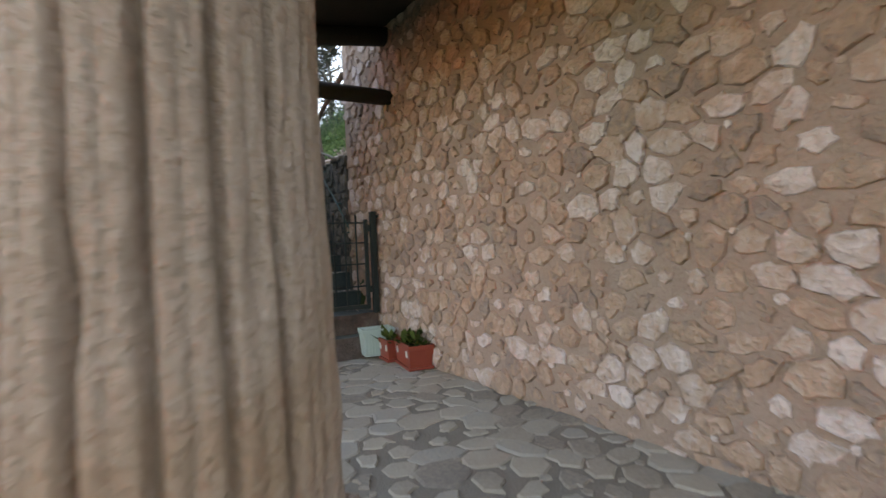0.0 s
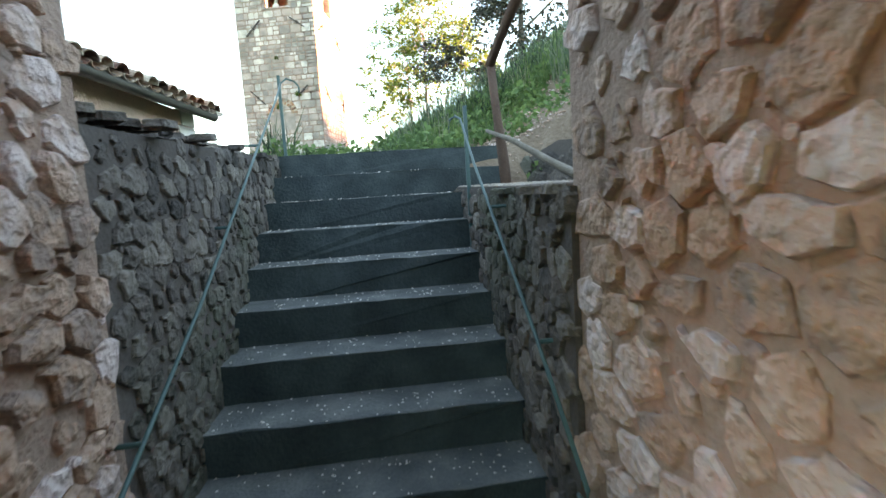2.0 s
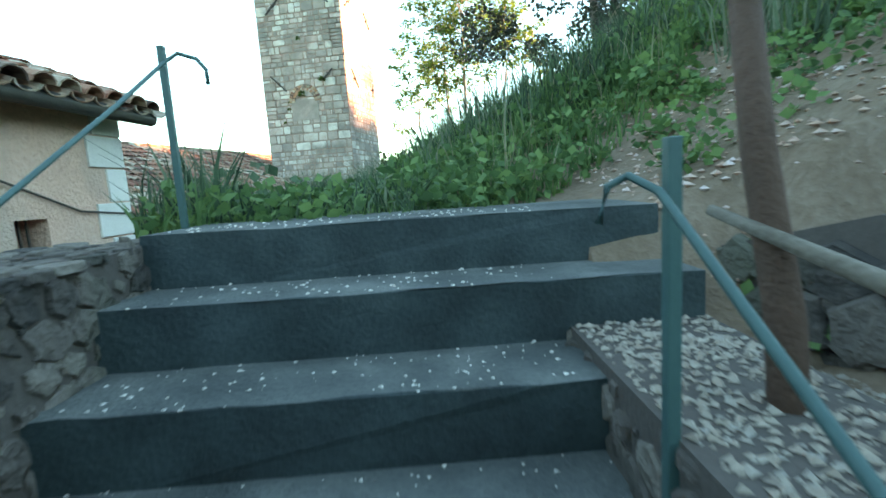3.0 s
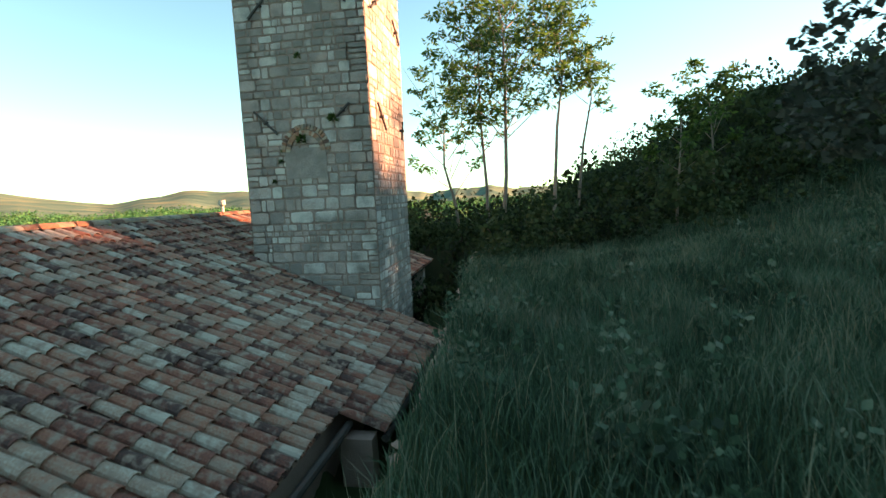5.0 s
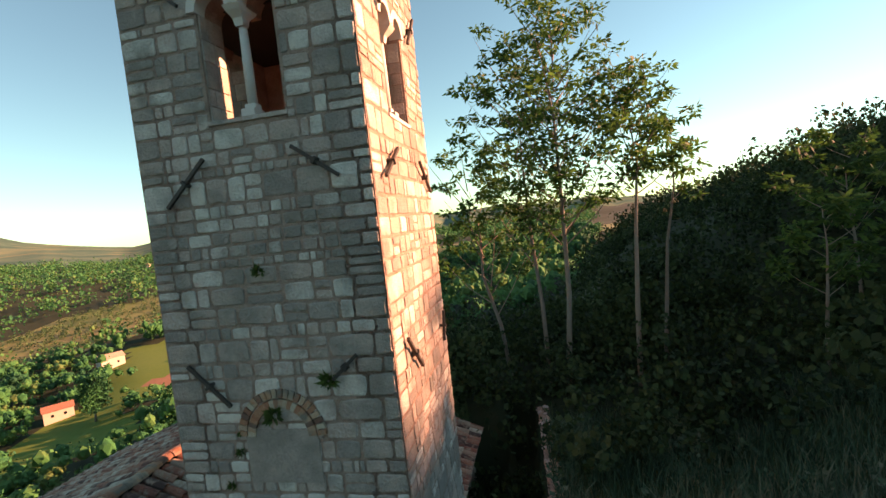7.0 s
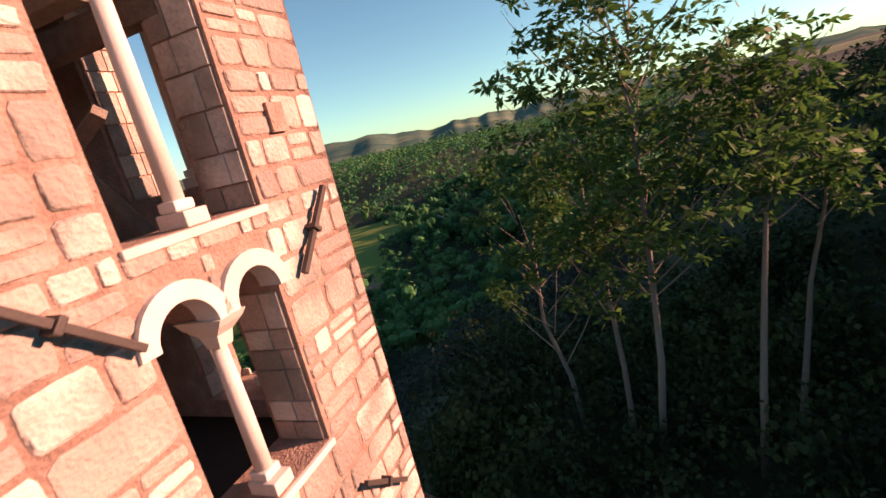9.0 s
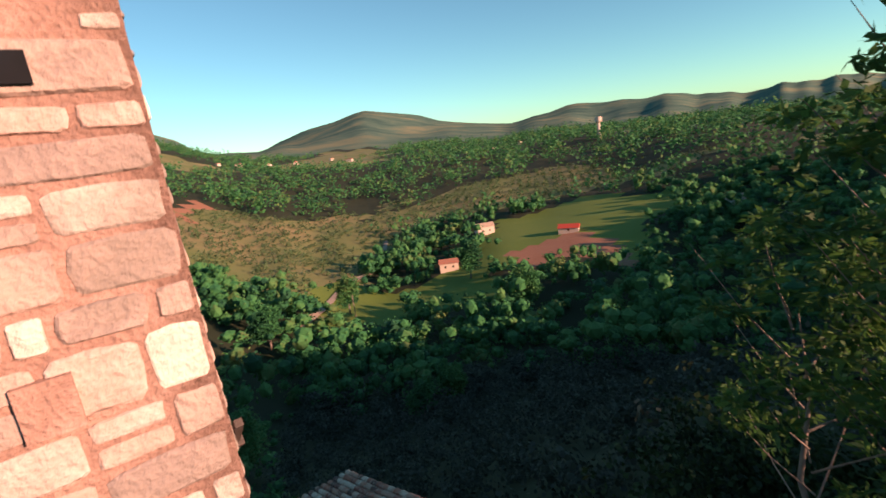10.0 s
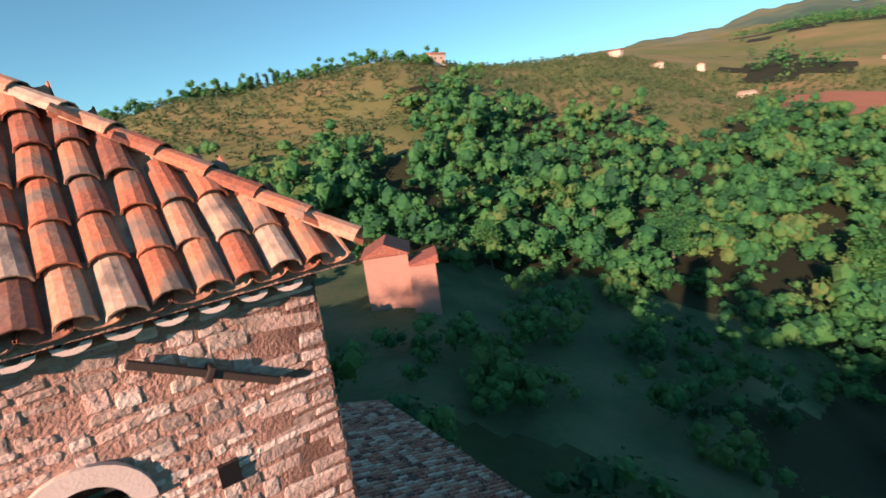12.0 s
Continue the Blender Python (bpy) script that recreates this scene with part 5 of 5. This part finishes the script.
    for k in range(limbs):
        t = crown_from + (0.95 - crown_from) * (k + rng.uniform(0, 0.8)) / limbs
        s = min(int(t * 4.2), 3)
        o = top * t
        a = k * 2.4 + rng.uniform(-0.4, 0.4)
        out = height * spread * (1.15 - 0.6 * abs(t - crown_from) / (1 - crown_from + 1e-6)) * rng.uniform(0.6, 1.1)
        e = o + Vector((math.cos(a) * out, math.sin(a) * out, out * rng.uniform(*rise)))
        mid = (o + e) / 2 + Vector((0, 0, -out * 0.08))
        tube([o, mid, e], [trunk * 0.32, trunk * 0.2, trunk * 0.06], 5, bm)
        for j in range(clumps):
            f = rng.uniform(0.4, 1.08)
            q = o.lerp(e, f) + Vector(rng.normal(size=3)) * height * blob * 0.45
            C.append(tuple(q)), R.append(height * blob * rng.uniform(0.35, 0.75))
    part("branchwork", bm, BARK, ob)
    V, Fc = leaf_blobs(rng, C, R, per, leaf, 0.25, narrow, tall=tall)
    child("crown", raw("crown", V, Fc, leaf_mat), ob)
    return ob


g = lambda x, y: (x, y, land1(x, y))
airy = dict(per=28, blob=0.058, clumps=5, narrow=0.2, rise=(0.55, 1.5), tall=0.3)
grow("tall_tree", "tall slender tree with pale trunk and airy feathery crown", g(5.5, 24.6), 10.0, (0.5, 0.2), 2, 0.2, LEAF_TALL, 0.6, 0.15, 18, trunk=0.08, **airy)
grow("tall_tree", "tall slender tree with several pale stems and airy crown", g(3.4, 25.4), 12.4, (0.6, 0.2), 3, 0.2, LEAF_TALL, 0.36, 0.2, 44, trunk=0.085, **airy)
grow("tall_tree", "pale stem of a forked tree with airy crown", g(2.9, 25.8), 10.8, (-0.5, 0.5), 13, 0.2, LEAF_TALL, 0.36, 0.21, 26, trunk=0.07, **airy)
grow("tall_tree", "slim tree with thin leaning trunk and sparse leaves", g(6.8, 25.5), 8.6, (0.9, 0.0), 5, 0.2, LEAF_TALL, 0.65, 0.12, 8, trunk=0.07, **airy)
grow("tall_tree", "leaning young tree with leafy lower limbs", g(1.8, 27.0), 7.5, (-1.0, 0.3), 6, 0.2, LEAF_TALL, 0.3, 0.3, 16, trunk=0.07, **airy)
grow("tall_tree", "sunlit young tree with feathery leaves on the slope", g(9.5, 22.0), 5.0, (0.2, 0.0), 7, 0.2, LEAF_TALL, 0.4, 0.28, 10, trunk=0.05, **airy)
grow("tall_tree", "young tree with feathery leaves on the slope", g(12.0, 23.5), 5.5, (0.0, 0.2), 8, 0.2, LEAF_TALL, 0.4, 0.28, 10, trunk=0.05, **airy)
grow("oak_tree", "spreading tree with small leaves on the bank above the stairs", g(4.2, 6.2), 4.6, (-0.6, 0.1), 9, 0.055, OLIVE, 0.3, 0.42, 12, 320, 0.1, blob=0.14)


def clear(x, y):
    """Off the trodden line that leads from the stairs over the bank."""
    return (np.abs(x - (0.75 - 0.27 * y)) > 0.6) | (y > 5.5)


def grass_patch(name, label, n, region, hgt, width, mat, seed, keep):
    rng = np.random.default_rng(seed)
    x, y = rng.uniform(region[0], region[2], n), rng.uniform(region[1], region[3], n)
    ok = keep(x, y)
    x, y = x[ok], y[ok]
    z = land(x, y)
    n = len(x)
    a = rng.uniform(0, 2 * np.pi, n)
    clump = 0.6 + 0.5 * (np.sin(x * 2.1 + 1) * np.sin(y * 1.7) * 0.5 + 0.5)
    h = rng.uniform(hgt[0], hgt[1], n) * clump * np.where(clear(x, y), 1.0, 0.45)
    w = width * rng.uniform(0.7, 1.5, n)
    lx, ly = rng.normal(0, 0.3, n) * h, rng.normal(0, 0.3, n) * h
    cx, cy = np.cos(a) * w, np.sin(a) * w
    P = lambda sx, f, k: np.stack([x + cx * sx + lx * f * f, y + cy * sx + ly * f * f, z - 0.03 + h * f * k], -1)
    V = np.stack([P(-1, 0, 1), P(1, 0, 1), P(0.7, 0.55, 1), P(-0.7, 0.55, 1), P(0, 1, 0.95)], 1).reshape(-1, 3)
    b = np.arange(n)[:, None] * 5
    Fc = [tuple(f) for f in (b + np.array([0, 1, 2, 3]))] + [tuple(f) for f in (b + np.array([3, 2, 4]))]
    tagged(new(name, raw(name, V, Fc, mat)), label, "grass", kind="stuff")


def field(x, y):
    e, n = to_tower(x, y)
    return (e > drain_edge(n) + 0.08) & ~((x < 3.0) & (y < 0.5)) & ~((x > 1.0) & (x < 2.6) & (y < 1.8)) & (np.hypot(x, y - 15) < 34)


grass_patch("meadow_grass", "tall dark green meadow grass", 90000, (-2.5, 0.3, 9, 18), (0.25, 0.65), 0.007, GRASS, 1, field)
grass_patch("meadow_grass", "tall dark green meadow grass", 46000, (-1, 12, 24, 22.5), (0.35, 0.8), 0.014, GRASS, 2, field)
grass_patch("seeding_grass", "pale seeding stalks standing over the meadow", 7000, (-2.5, 2.5, 16, 20), (0.6, 1.0), 0.004, SEED_HEAD, 12, lambda x, y: field(x, y) & clear(x, y) & (np.sin(x * 1.3 + 2) + np.sin(y * 1.1 + x * 0.5) > -0.6))
bank = lambda x, y: (x > -0.25) & (((y > 0.35 + 0.6 * np.maximum(0, x - 0.9)) | (x > 3.1 + 0.3 * np.sin(y * 5))))
grass_patch("bank_grass", "lush bright green grass on the bank above the stairs", 42000, (-0.4, -2.0, 5.8, 4.6), (0.12, 0.36), 0.006, BANK_GRASS, 3, bank)
grass_patch("dry_stalks", "thin dry grass stalks on the bank above the stairs", 260, (-0.2, 0.6, 3.5, 3.6), (0.45, 0.8), 0.003, SEED_HEAD, 31, lambda x, y: bank(x, y) & clear(x, y))
grass_patch("lawn_grass", "short lawn beside the porch", 34000, (-3.6, -8.5, -0.38, -2.1), (0.07, 0.13), 0.005, BANK_GRASS, 4, lambda x, y: (y < -2.25 + 0.15 * np.sin(x * 4)) & ~((np.abs(x + 1.05) < 0.11) & (np.abs(y + 3.35) < 0.1)))


def weeds(name, label, n, region, size, leaf, mat, seed, keep):
    """Broad-leaved herbs: low leafy clumps strewn over the ground."""
    r = np.random.default_rng(seed)
    x, y = r.uniform(region[0], region[2], n), r.uniform(region[1], region[3], n)
    ok = keep(x, y)
    x, y = x[ok], y[ok]
    s = size * r.uniform(0.5, 1.4, len(x))
    V, Fc = leaf_blobs(r, np.stack([x, y, land(x, y) + s * 0.7], -1), s, 46, leaf, narrow=0.42)
    tagged(new(name, raw(name, V, Fc, mat)), label, "plants", kind="stuff")


weeds("bank_herbs", "broad-leaved green herbs and nettles on the bank", 620, (-0.2, 0.4, 5.5, 4.4), 0.13, 0.05, BANK_GRASS, 41, lambda x, y: bank(x, y) & (clear(x, y) | (y < 1.6)))
weeds("earth_herbs", "small green plants creeping over the bare earth", 110, (1.9, -1.0, 3.6, 1.8), 0.1, 0.04, BANK_GRASS, 43, lambda x, y: x > 1.9)
weeds("meadow_herbs", "leafy weeds and young brambles among the meadow grass", 520, (-2.0, 3.0, 22, 22), 0.3, 0.1, GRASS, 42, lambda x, y: field(x, y) & clear(x, y))


def woodland(name, label, spots, sizes, mat, seed, leaves=130, leaf=0.22, core=False):
    """Many crowns in one object: a rough inner mass and loose leaf clumps round it."""
    rng = np.random.default_rng(seed)
    temps = []
    for k in range(5):
        r = np.random.default_rng(k)
        C = r.normal(size=(9, 3)) * np.array([0.42, 0.42, 0.3]) + np.array([0, 0, 0.62])
        rads = r.uniform(0.22, 0.42, 9)
        V, Fc = leaf_blobs(r, C, rads, leaves // 9, leaf, narrow=0.5, shell=True)
        Fc = [tuple(f) for f in Fc]
        if core:
            # rough solid heart inside each clump of leaves
            for c, rad in zip(C, rads):
                bm = bmesh.new()
                bmesh.ops.create_icosphere(bm, subdivisions=1, radius=rad * 0.62)
                n0 = len(V)
                V = np.concatenate([V, [np.array(v.co) * r.uniform(0.85, 1.1) + c for v in bm.verts]])
                Fc += [tuple(v.index + n0 for v in f.verts) for f in bm.faces]
                bm.free()
        temps.append((V, Fc))
    VV, FF, n = [], [], 0
    for (x, y, z), s in zip(spots, sizes):
        V, Fc = temps[rng.integers(5)]
        a = rng.uniform(0, 6.28)
        c, si = math.cos(a), math.sin(a)
        sc = np.array([s, s, s * rng.uniform(0.8, 1.3)])
        V = V * sc
        V = np.stack([V[:, 0] * c - V[:, 1] * si + x, V[:, 0] * si + V[:, 1] * c + y, V[:, 2] + z], -1)
        VV.append(V)
        FF += [tuple(i + n for i in f) for f in Fc]
        n += len(V)
    tagged(new(name, raw(name, np.concatenate(VV), FF, mat)), label, "trees", kind="stuff")


def scatter(n, seed, r0, r1, az0, az1, keep=None):
    rng = np.random.default_rng(seed)
    rho = np.sqrt(rng.uniform(r0 * r0, r1 * r1, n))
    az = np.radians(rng.uniform(az0, az1, n))
    x, y = -np.sin(az) * rho, 15 + np.cos(az) * rho
    if keep is not None:
        ok = keep(x, y)
        x, y = x[ok], y[ok]
    return np.stack([x, y, land(x, y)], -1)


wood = lambda x, y: zone(x, y) == 4
e_spots = scatter(620, 1, 21, 80, -115, -20)
e_spots = e_spots[(np.hypot(e_spots[:, 0] - 5, e_spots[:, 1] - 24) > 6)]
e_size = np.random.default_rng(1).uniform(1.6, 3.4, len(e_spots)) * (0.8 + 0.2 * smoothstep(24, 55, np.hypot(e_spots[:, 0], e_spots[:, 1] - 15)))
# wood and undergrowth take the leaf with shade in its colour
woodland("hillside_wood", "dense wood on the hill beside the meadow, leaves coloured dark for shade", e_spots, e_size, FOREST, 1, 252, 0.1)
rng = np.random.default_rng(77)
bx, by = rng.uniform(-3, 24, 420), rng.uniform(20, 36, 420)
ok = np.hypot(bx - 5, by - 24.5) > 1.2
bx, by = bx[ok], by[ok]
woodland("undergrowth", "bushes and brambles under the trees, leaves coloured dark for shade", np.stack([bx, by, land(bx, by) - 0.2], -1), rng.uniform(0.8, 2.0, len(bx)), FOREST, 8, 270, 0.09)
n_spots = scatter(420, 2, 17, 95, -18, 62)
n_spots = n_spots[(n_spots[:, 1] > 24) & ~((np.abs(n_spots[:, 0] - 4) < 5) & (n_spots[:, 1] < 31))]
woodland("olive_grove", "shaded grey-green olive trees on the slope below the church", n_spots, np.random.default_rng(2).uniform(2.0, 3.6, len(n_spots)), OLIVE, 2, 252, 0.11)
w_spots = scatter(230, 3, 26, 110, 62, 165)
w_spots = w_spots[np.hypot(w_spots[:, 0] + 47, w_spots[:, 1] + 27) > 17]
woodland("slope_wood", "mixed trees on the slope below the church", w_spots, np.random.default_rng(3).uniform(1.8, 4.4, len(w_spots)), VALLEY, 3, 300, 0.1, True)
m_spots = scatter(1900, 4, 88, 330, -20, 175, wood)
woodland("valley_wood", "dense green wood filling the valley", m_spots, np.random.default_rng(4).uniform(3.5, 9.5, len(m_spots)), VALLEY, 4, 198, 0.1, True)
gx, gy = np.meshgrid(np.arange(-560, 150, 7.5), np.arange(-330, 600, 5.5))
turn = 0.5
ox, oy = (gx * math.cos(turn) - gy * math.sin(turn)).ravel(), (gx * math.sin(turn) + gy * math.cos(turn)).ravel()
jit = np.random.default_rng(5).normal(0, 0.8, (2, len(ox)))
ox, oy = ox + jit[0], oy + jit[1]
orho, oaz = np.hypot(ox, oy - 15), np.degrees(np.arctan2(-ox, oy - 15))
ok = (orho > 150) & (orho < 520) & (oaz > -15) & (oaz < 175) & (np.random.default_rng(9).random(len(ox)) < 0.72)
ox, oy = ox[ok], oy[ok]
ok = zone(ox, oy) == 2
ox, oy = ox[ok], oy[ok]
woodland("far_orchard", "rows of small olive trees on the sunny slopes", np.stack([ox, oy, land(ox, oy) - 0.3], -1), np.random.default_rng(5).uniform(2.0, 3.4, len(ox)), ORCHARD, 5, 36, 0.3)
f_spots = scatter(6600, 6, 330, 1250, -20, 175, wood)
woodland("far_wood", "distant woods on the hills", f_spots, np.random.default_rng(6).uniform(6.0, 13.0, len(f_spots)), VALLEY, 6, 45, 0.19)


c_rng = np.random.default_rng(14)
c_az, c_rho = np.radians(c_rng.uniform(122, 162, 75)), c_rng.uniform(285, 330, 75)
cx_, cy_ = -np.sin(c_az) * c_rho, 15 + np.cos(c_az) * c_rho
woodland("crest_trees", "scattered round trees along the crest of the sunny hill", np.stack([cx_, cy_, land(cx_, cy_) - 0.5], -1), c_rng.uniform(2.5, 7.0, 75), VALLEY, 14, 198, 0.1, True)


def cypress(at, height, seed):
    r = np.random.default_rng(seed)
    ob = empty("cypress_tree", "slender dark cypress in a row on the hill crest", "tree", Matrix.Translation(at), "cypresses on the crest")
    part("trunk", tube([(0, 0, -0.5), (0, 0, height * 0.5), (0, 0, height * 0.9)], [0.22, 0.15, 0.04], 7), BARK, ob)
    z = np.linspace(0.8, height * 0.95, 14)
    V, Fc = leaf_blobs(r, np.stack([r.normal(0, 0.1, 14), r.normal(0, 0.1, 14), z], -1), 0.95 * np.sin(np.linspace(0.75, 3.0, 14)) + 0.1, 60, 0.4, -0.8, 0.35)
    child("crown", raw("crown", V, Fc, FOREST), ob)


for k, (az, rho) in enumerate(((145.2, 296), (146.0, 299), (146.9, 297), (147.7, 301), (148.8, 298), (150.2, 300), (151.0, 297), (143.6, 300))):
    x, y = -math.sin(radians(az)) * rho, 15 + math.cos(radians(az)) * rho
    cypress(g(x, y), (8.5, 7.2, 9.0, 7.8, 8.2, 6.8, 7.5, 6.5)[k], 60 + k)


# round trees standing alone in the valley
lone = grow("field_tree", "full round tree standing alone among fields", g(-147, 128), 13, (0.3, 0.2), 21, 0.55, VALLEY, 0.3, 0.3, 14, 70, 0.3, blob=0.2, group="field trees")
for k, (az, rho) in enumerate(((37, 205), (66, 60), (71, 68), (40, 82), (44, 75), (84, 120), (100, 105), (30, 150), (120, 85), (62, 150))):
    x, y = -math.sin(radians(az)) * rho, 15 + math.cos(radians(az)) * rho
    s = (1.1, 0.55, 0.5, 0.6, 0.5, 0.9, 0.8, 1.0, 0.6, 1.0)[k]
    t = copy_thing(lone, Matrix.Translation(g(x, y)) @ Matrix.Rotation(k * 1.3, 4, "Z"))
    t.scale = (s, s, s)


def build_track():
    V, Fc = [], []
    pts = [(58.5, 165), (57, 180), (54.5, 205), (52, 228), (49.5, 245), (48, 275), (47, 330)]
    for k in range(61):
        f = k / 60 * (len(pts) - 1)
        az, rho = np.interp(f, range(len(pts)), [p[0] for p in pts]), np.interp(f, range(len(pts)), [p[1] for p in pts])
        x, y = -math.sin(radians(az)) * rho, 15 + math.cos(radians(az)) * rho
        for s in (-1.6, 1.6):
            V.append((x + s, y + s * 0.4, land1(x + s, y + s * 0.4) + 0.7))
    Fc = [(2 * k, 2 * k + 1, 2 * k + 3, 2 * k + 2) for k in range(60)]
    tagged(new("track", raw("track", V, Fc, GROUNDS[6])), "pale dirt track along the green field", "track", kind="structure")


build_track()


def pebbles(name, label, n, region, size, mat, seed, height):
    """Loose small stones lying on steps and earth."""
    r = np.random.default_rng(seed)
    base = np.array([(1, 0, 0), (-0.5, 0.87, 0), (-0.5, -0.87, 0), (0.1, 0.1, 0.8), (0, 0, -0.5)])
    tri = np.array([(0, 1, 3), (1, 2, 3), (2, 0, 3), (1, 0, 4), (2, 1, 4), (0, 2, 4)])
    V, Fc = [], []
    for k in range(n):
        x, y = r.uniform(region[0], region[2]), r.uniform(region[1], region[3])
        s = size * r.uniform(0.4, 1.6)
        a = r.uniform(0, 6.28)
        p = base * s * r.uniform(0.6, 1.2, (5, 1))
        p = np.stack([p[:, 0] * math.cos(a) - p[:, 1] * math.sin(a) + x, p[:, 0] * math.sin(a) + p[:, 1] * math.cos(a) + y, p[:, 2] * 0.7 + height(x, y) + s * 0.2], -1)
        Fc.append(tri + len(V) * 5)
        V.append(p)
    tagged(new(name, raw(name, np.concatenate(V), np.concatenate(Fc), mat)), label, "gravel", kind="stuff")


def tread(x, y):
    k = min(13, max(1, math.ceil(-y / 0.27 + 1e-6) + 1)) if y < 0 else 1
    return 0.175 * (14 - k)


pebbles("gravel", "pale loose gravel on the terrace", 9000, (1.3, -2.3, 2.4, 0.15), 0.011, PAVING, 3, lambda x, y: 1.9 + (y + 2.44) * 0.0276 if x < 1.67 else 1.83)
pebbles("step_litter", "small pale stones and petals scattered on the steps", 1100, (0.02, -2.9, 1.28, 0.3), 0.006, PALE_STONE, 4, tread)
pebbles("lane_cobbles", "rough pale cobbles in the lane beside the house", 900, (-1.75, -2.2, -0.45, 2.2), 0.05, PAVING, 5, lambda x, y: -0.04)
pebbles("bank_stones", "small stones lying on the bare earth bank", 2600, (1.7, -1.6, 3.8, 1.8), 0.018, RUBBLE, 6, land1)


# ---- houses and poles in the valley ----
def far_house(name, label, at, size, turn, wall, roof, windows=2):
    hs = empty(name, label, "house", Matrix.Translation(at) @ Matrix.Rotation(turn, 4, "Z"), "valley houses")
    l, w, h = size
    part("wall", boxed(-l / 2, -w / 2, -1.5, l / 2, w / 2, h), wall, hs)
    bm = bmesh.new()
    v = [bm.verts.new(p) for p in ((-l / 2 - 0.4, -w / 2 - 0.4, h), (l / 2 + 0.4, -w / 2 - 0.4, h), (l / 2 + 0.4, w / 2 + 0.4, h), (-l / 2 - 0.4, w / 2 + 0.4, h), (-l / 2 - 0.4, 0, h + w * 0.28), (l / 2 + 0.4, 0, h + w * 0.28))]
    for f in ((0, 1, 5, 4), (2, 3, 4, 5), (0, 4, 3), (1, 2, 5), (3, 2, 1, 0)):
        bm.faces.new([v[i] for i in f])
    part("roof", bm, roof, hs)
    for s in (-1, 1):
        for k in range(windows):
            x = -l / 2 + l * (k + 0.7) / (windows + 0.4)
            part("window", boxed(x - 0.45, s * w / 2 - 0.03, h * 0.45, x + 0.45, s * w / 2 + 0.03, h * 0.45 + 1.0), GLASS_DARK, hs)
    return hs


far_house("farmhouse", "small pink farmhouse beside the kitchen garden", g(-143, 188), (9, 6, 4), 0.7, WALL_LIGHT, TILE)
far_house("shed", "low shed with a bright red roof", g(-104, 240), (10, 6, 2.6), 0.3, WALL_LIGHT, TERRACOTTA, 1)
far_house("farmhouse", "white farmhouse at the edge of the wood", g(-37, 279), (10, 7, 4.5), 0.2, WHITE_POT, TILE)
far_house("farmhouse", "farmhouse among orchard trees", g(-160, 245), (10, 7, 5), 0.9, WALL_LIGHT, TILE)
for k, (a, r) in enumerate(((64, 900), (62, 930), (59, 950), (56, 920), (52, 980), (50, 900), (33, 880), (30, 900), (96, 420), (100, 520), (104, 480), (108, 500), (86, 560), (127, 300), (119, 230))):
    x, y = -math.sin(radians(a)) * r, 15 + math.cos(radians(a)) * r
    far_house("hill_house", "distant pale house with a terracotta roof", g(x, y), (8 + k % 3 * 2, 6, 3.5 + k % 2 * 1.5), k * 0.7, WALL_LIGHT, TILE)
wt = empty("water_tower", "distant pale water tower on the ridge", "tower", Matrix.Translation(g(-250, 660)))
part("stem", tube([(0, 0, -2), (0, 0, 22)], 2.2, 12), WALL_LIGHT, wt)
part("tank", tube([(0, 0, 22), (0, 0, 24), (0, 0, 30)], [2.4, 4.5, 4.5], 14), WALL_LIGHT, wt)
# stone house below; its walls use a darker colour in place of shade
hx, hy = -47.0, -27.0
big = far_house("stone_house", "old stone house of several blocks below the hill, walls coloured dark for shade", g(hx, hy), (7.5, 6, 7.5), 0.75, RUBBLE_MORTAR, OLD_TILE, 2)
part("annex", boxed(-7.5, -2.5, -2, -3.75, 2.0, 4.2), RUBBLE_MORTAR, big)
part("annex", boxed(0.5, 3.0, -2, 5.5, 6.5, 6.2), RUBBLE_MORTAR, big)
for x0, y0, x1, y1, z in ((-7.9, -2.9, -3.8, 2.4, 4.2), (0.1, 3.05, 5.9, 6.9, 6.2)):
    bm = bmesh.new()
    v = [bm.verts.new(p) for p in ((x0, y0, z), (x1, y0, z), (x1, y1, z + 1.0), (x0, y1, z + 1.0), (x0, y0, z - 0.12), (x1, y0, z - 0.12), (x1, y1, z - 0.12), (x0, y1, z - 0.12))]
    for f in ((0, 1, 2, 3), (7, 6, 5, 4), (0, 4, 5, 1), (1, 5, 6, 2), (2, 6, 7, 3), (3, 7, 4, 0)):
        bm.faces.new([v[i] for i in f])
    part("annex_roof", bm, OLD_TILE, big)
for x, y, h in ((-141, 126, 9), (-100, -18, 9)):
    p = empty("utility_pole", "grey wooden utility pole with a wire", "utility pole", Matrix.Translation(g(x, y)), "utility poles")
    part("pole", tube([(0, 0, -1), (0, 0, h)], [0.2, 0.13], 8), GREY_WOOD, p)
    part("crossarm", boxed(-0.7, -0.06, h - 0.5, 0.7, 0.06, h - 0.35), GREY_WOOD, p)
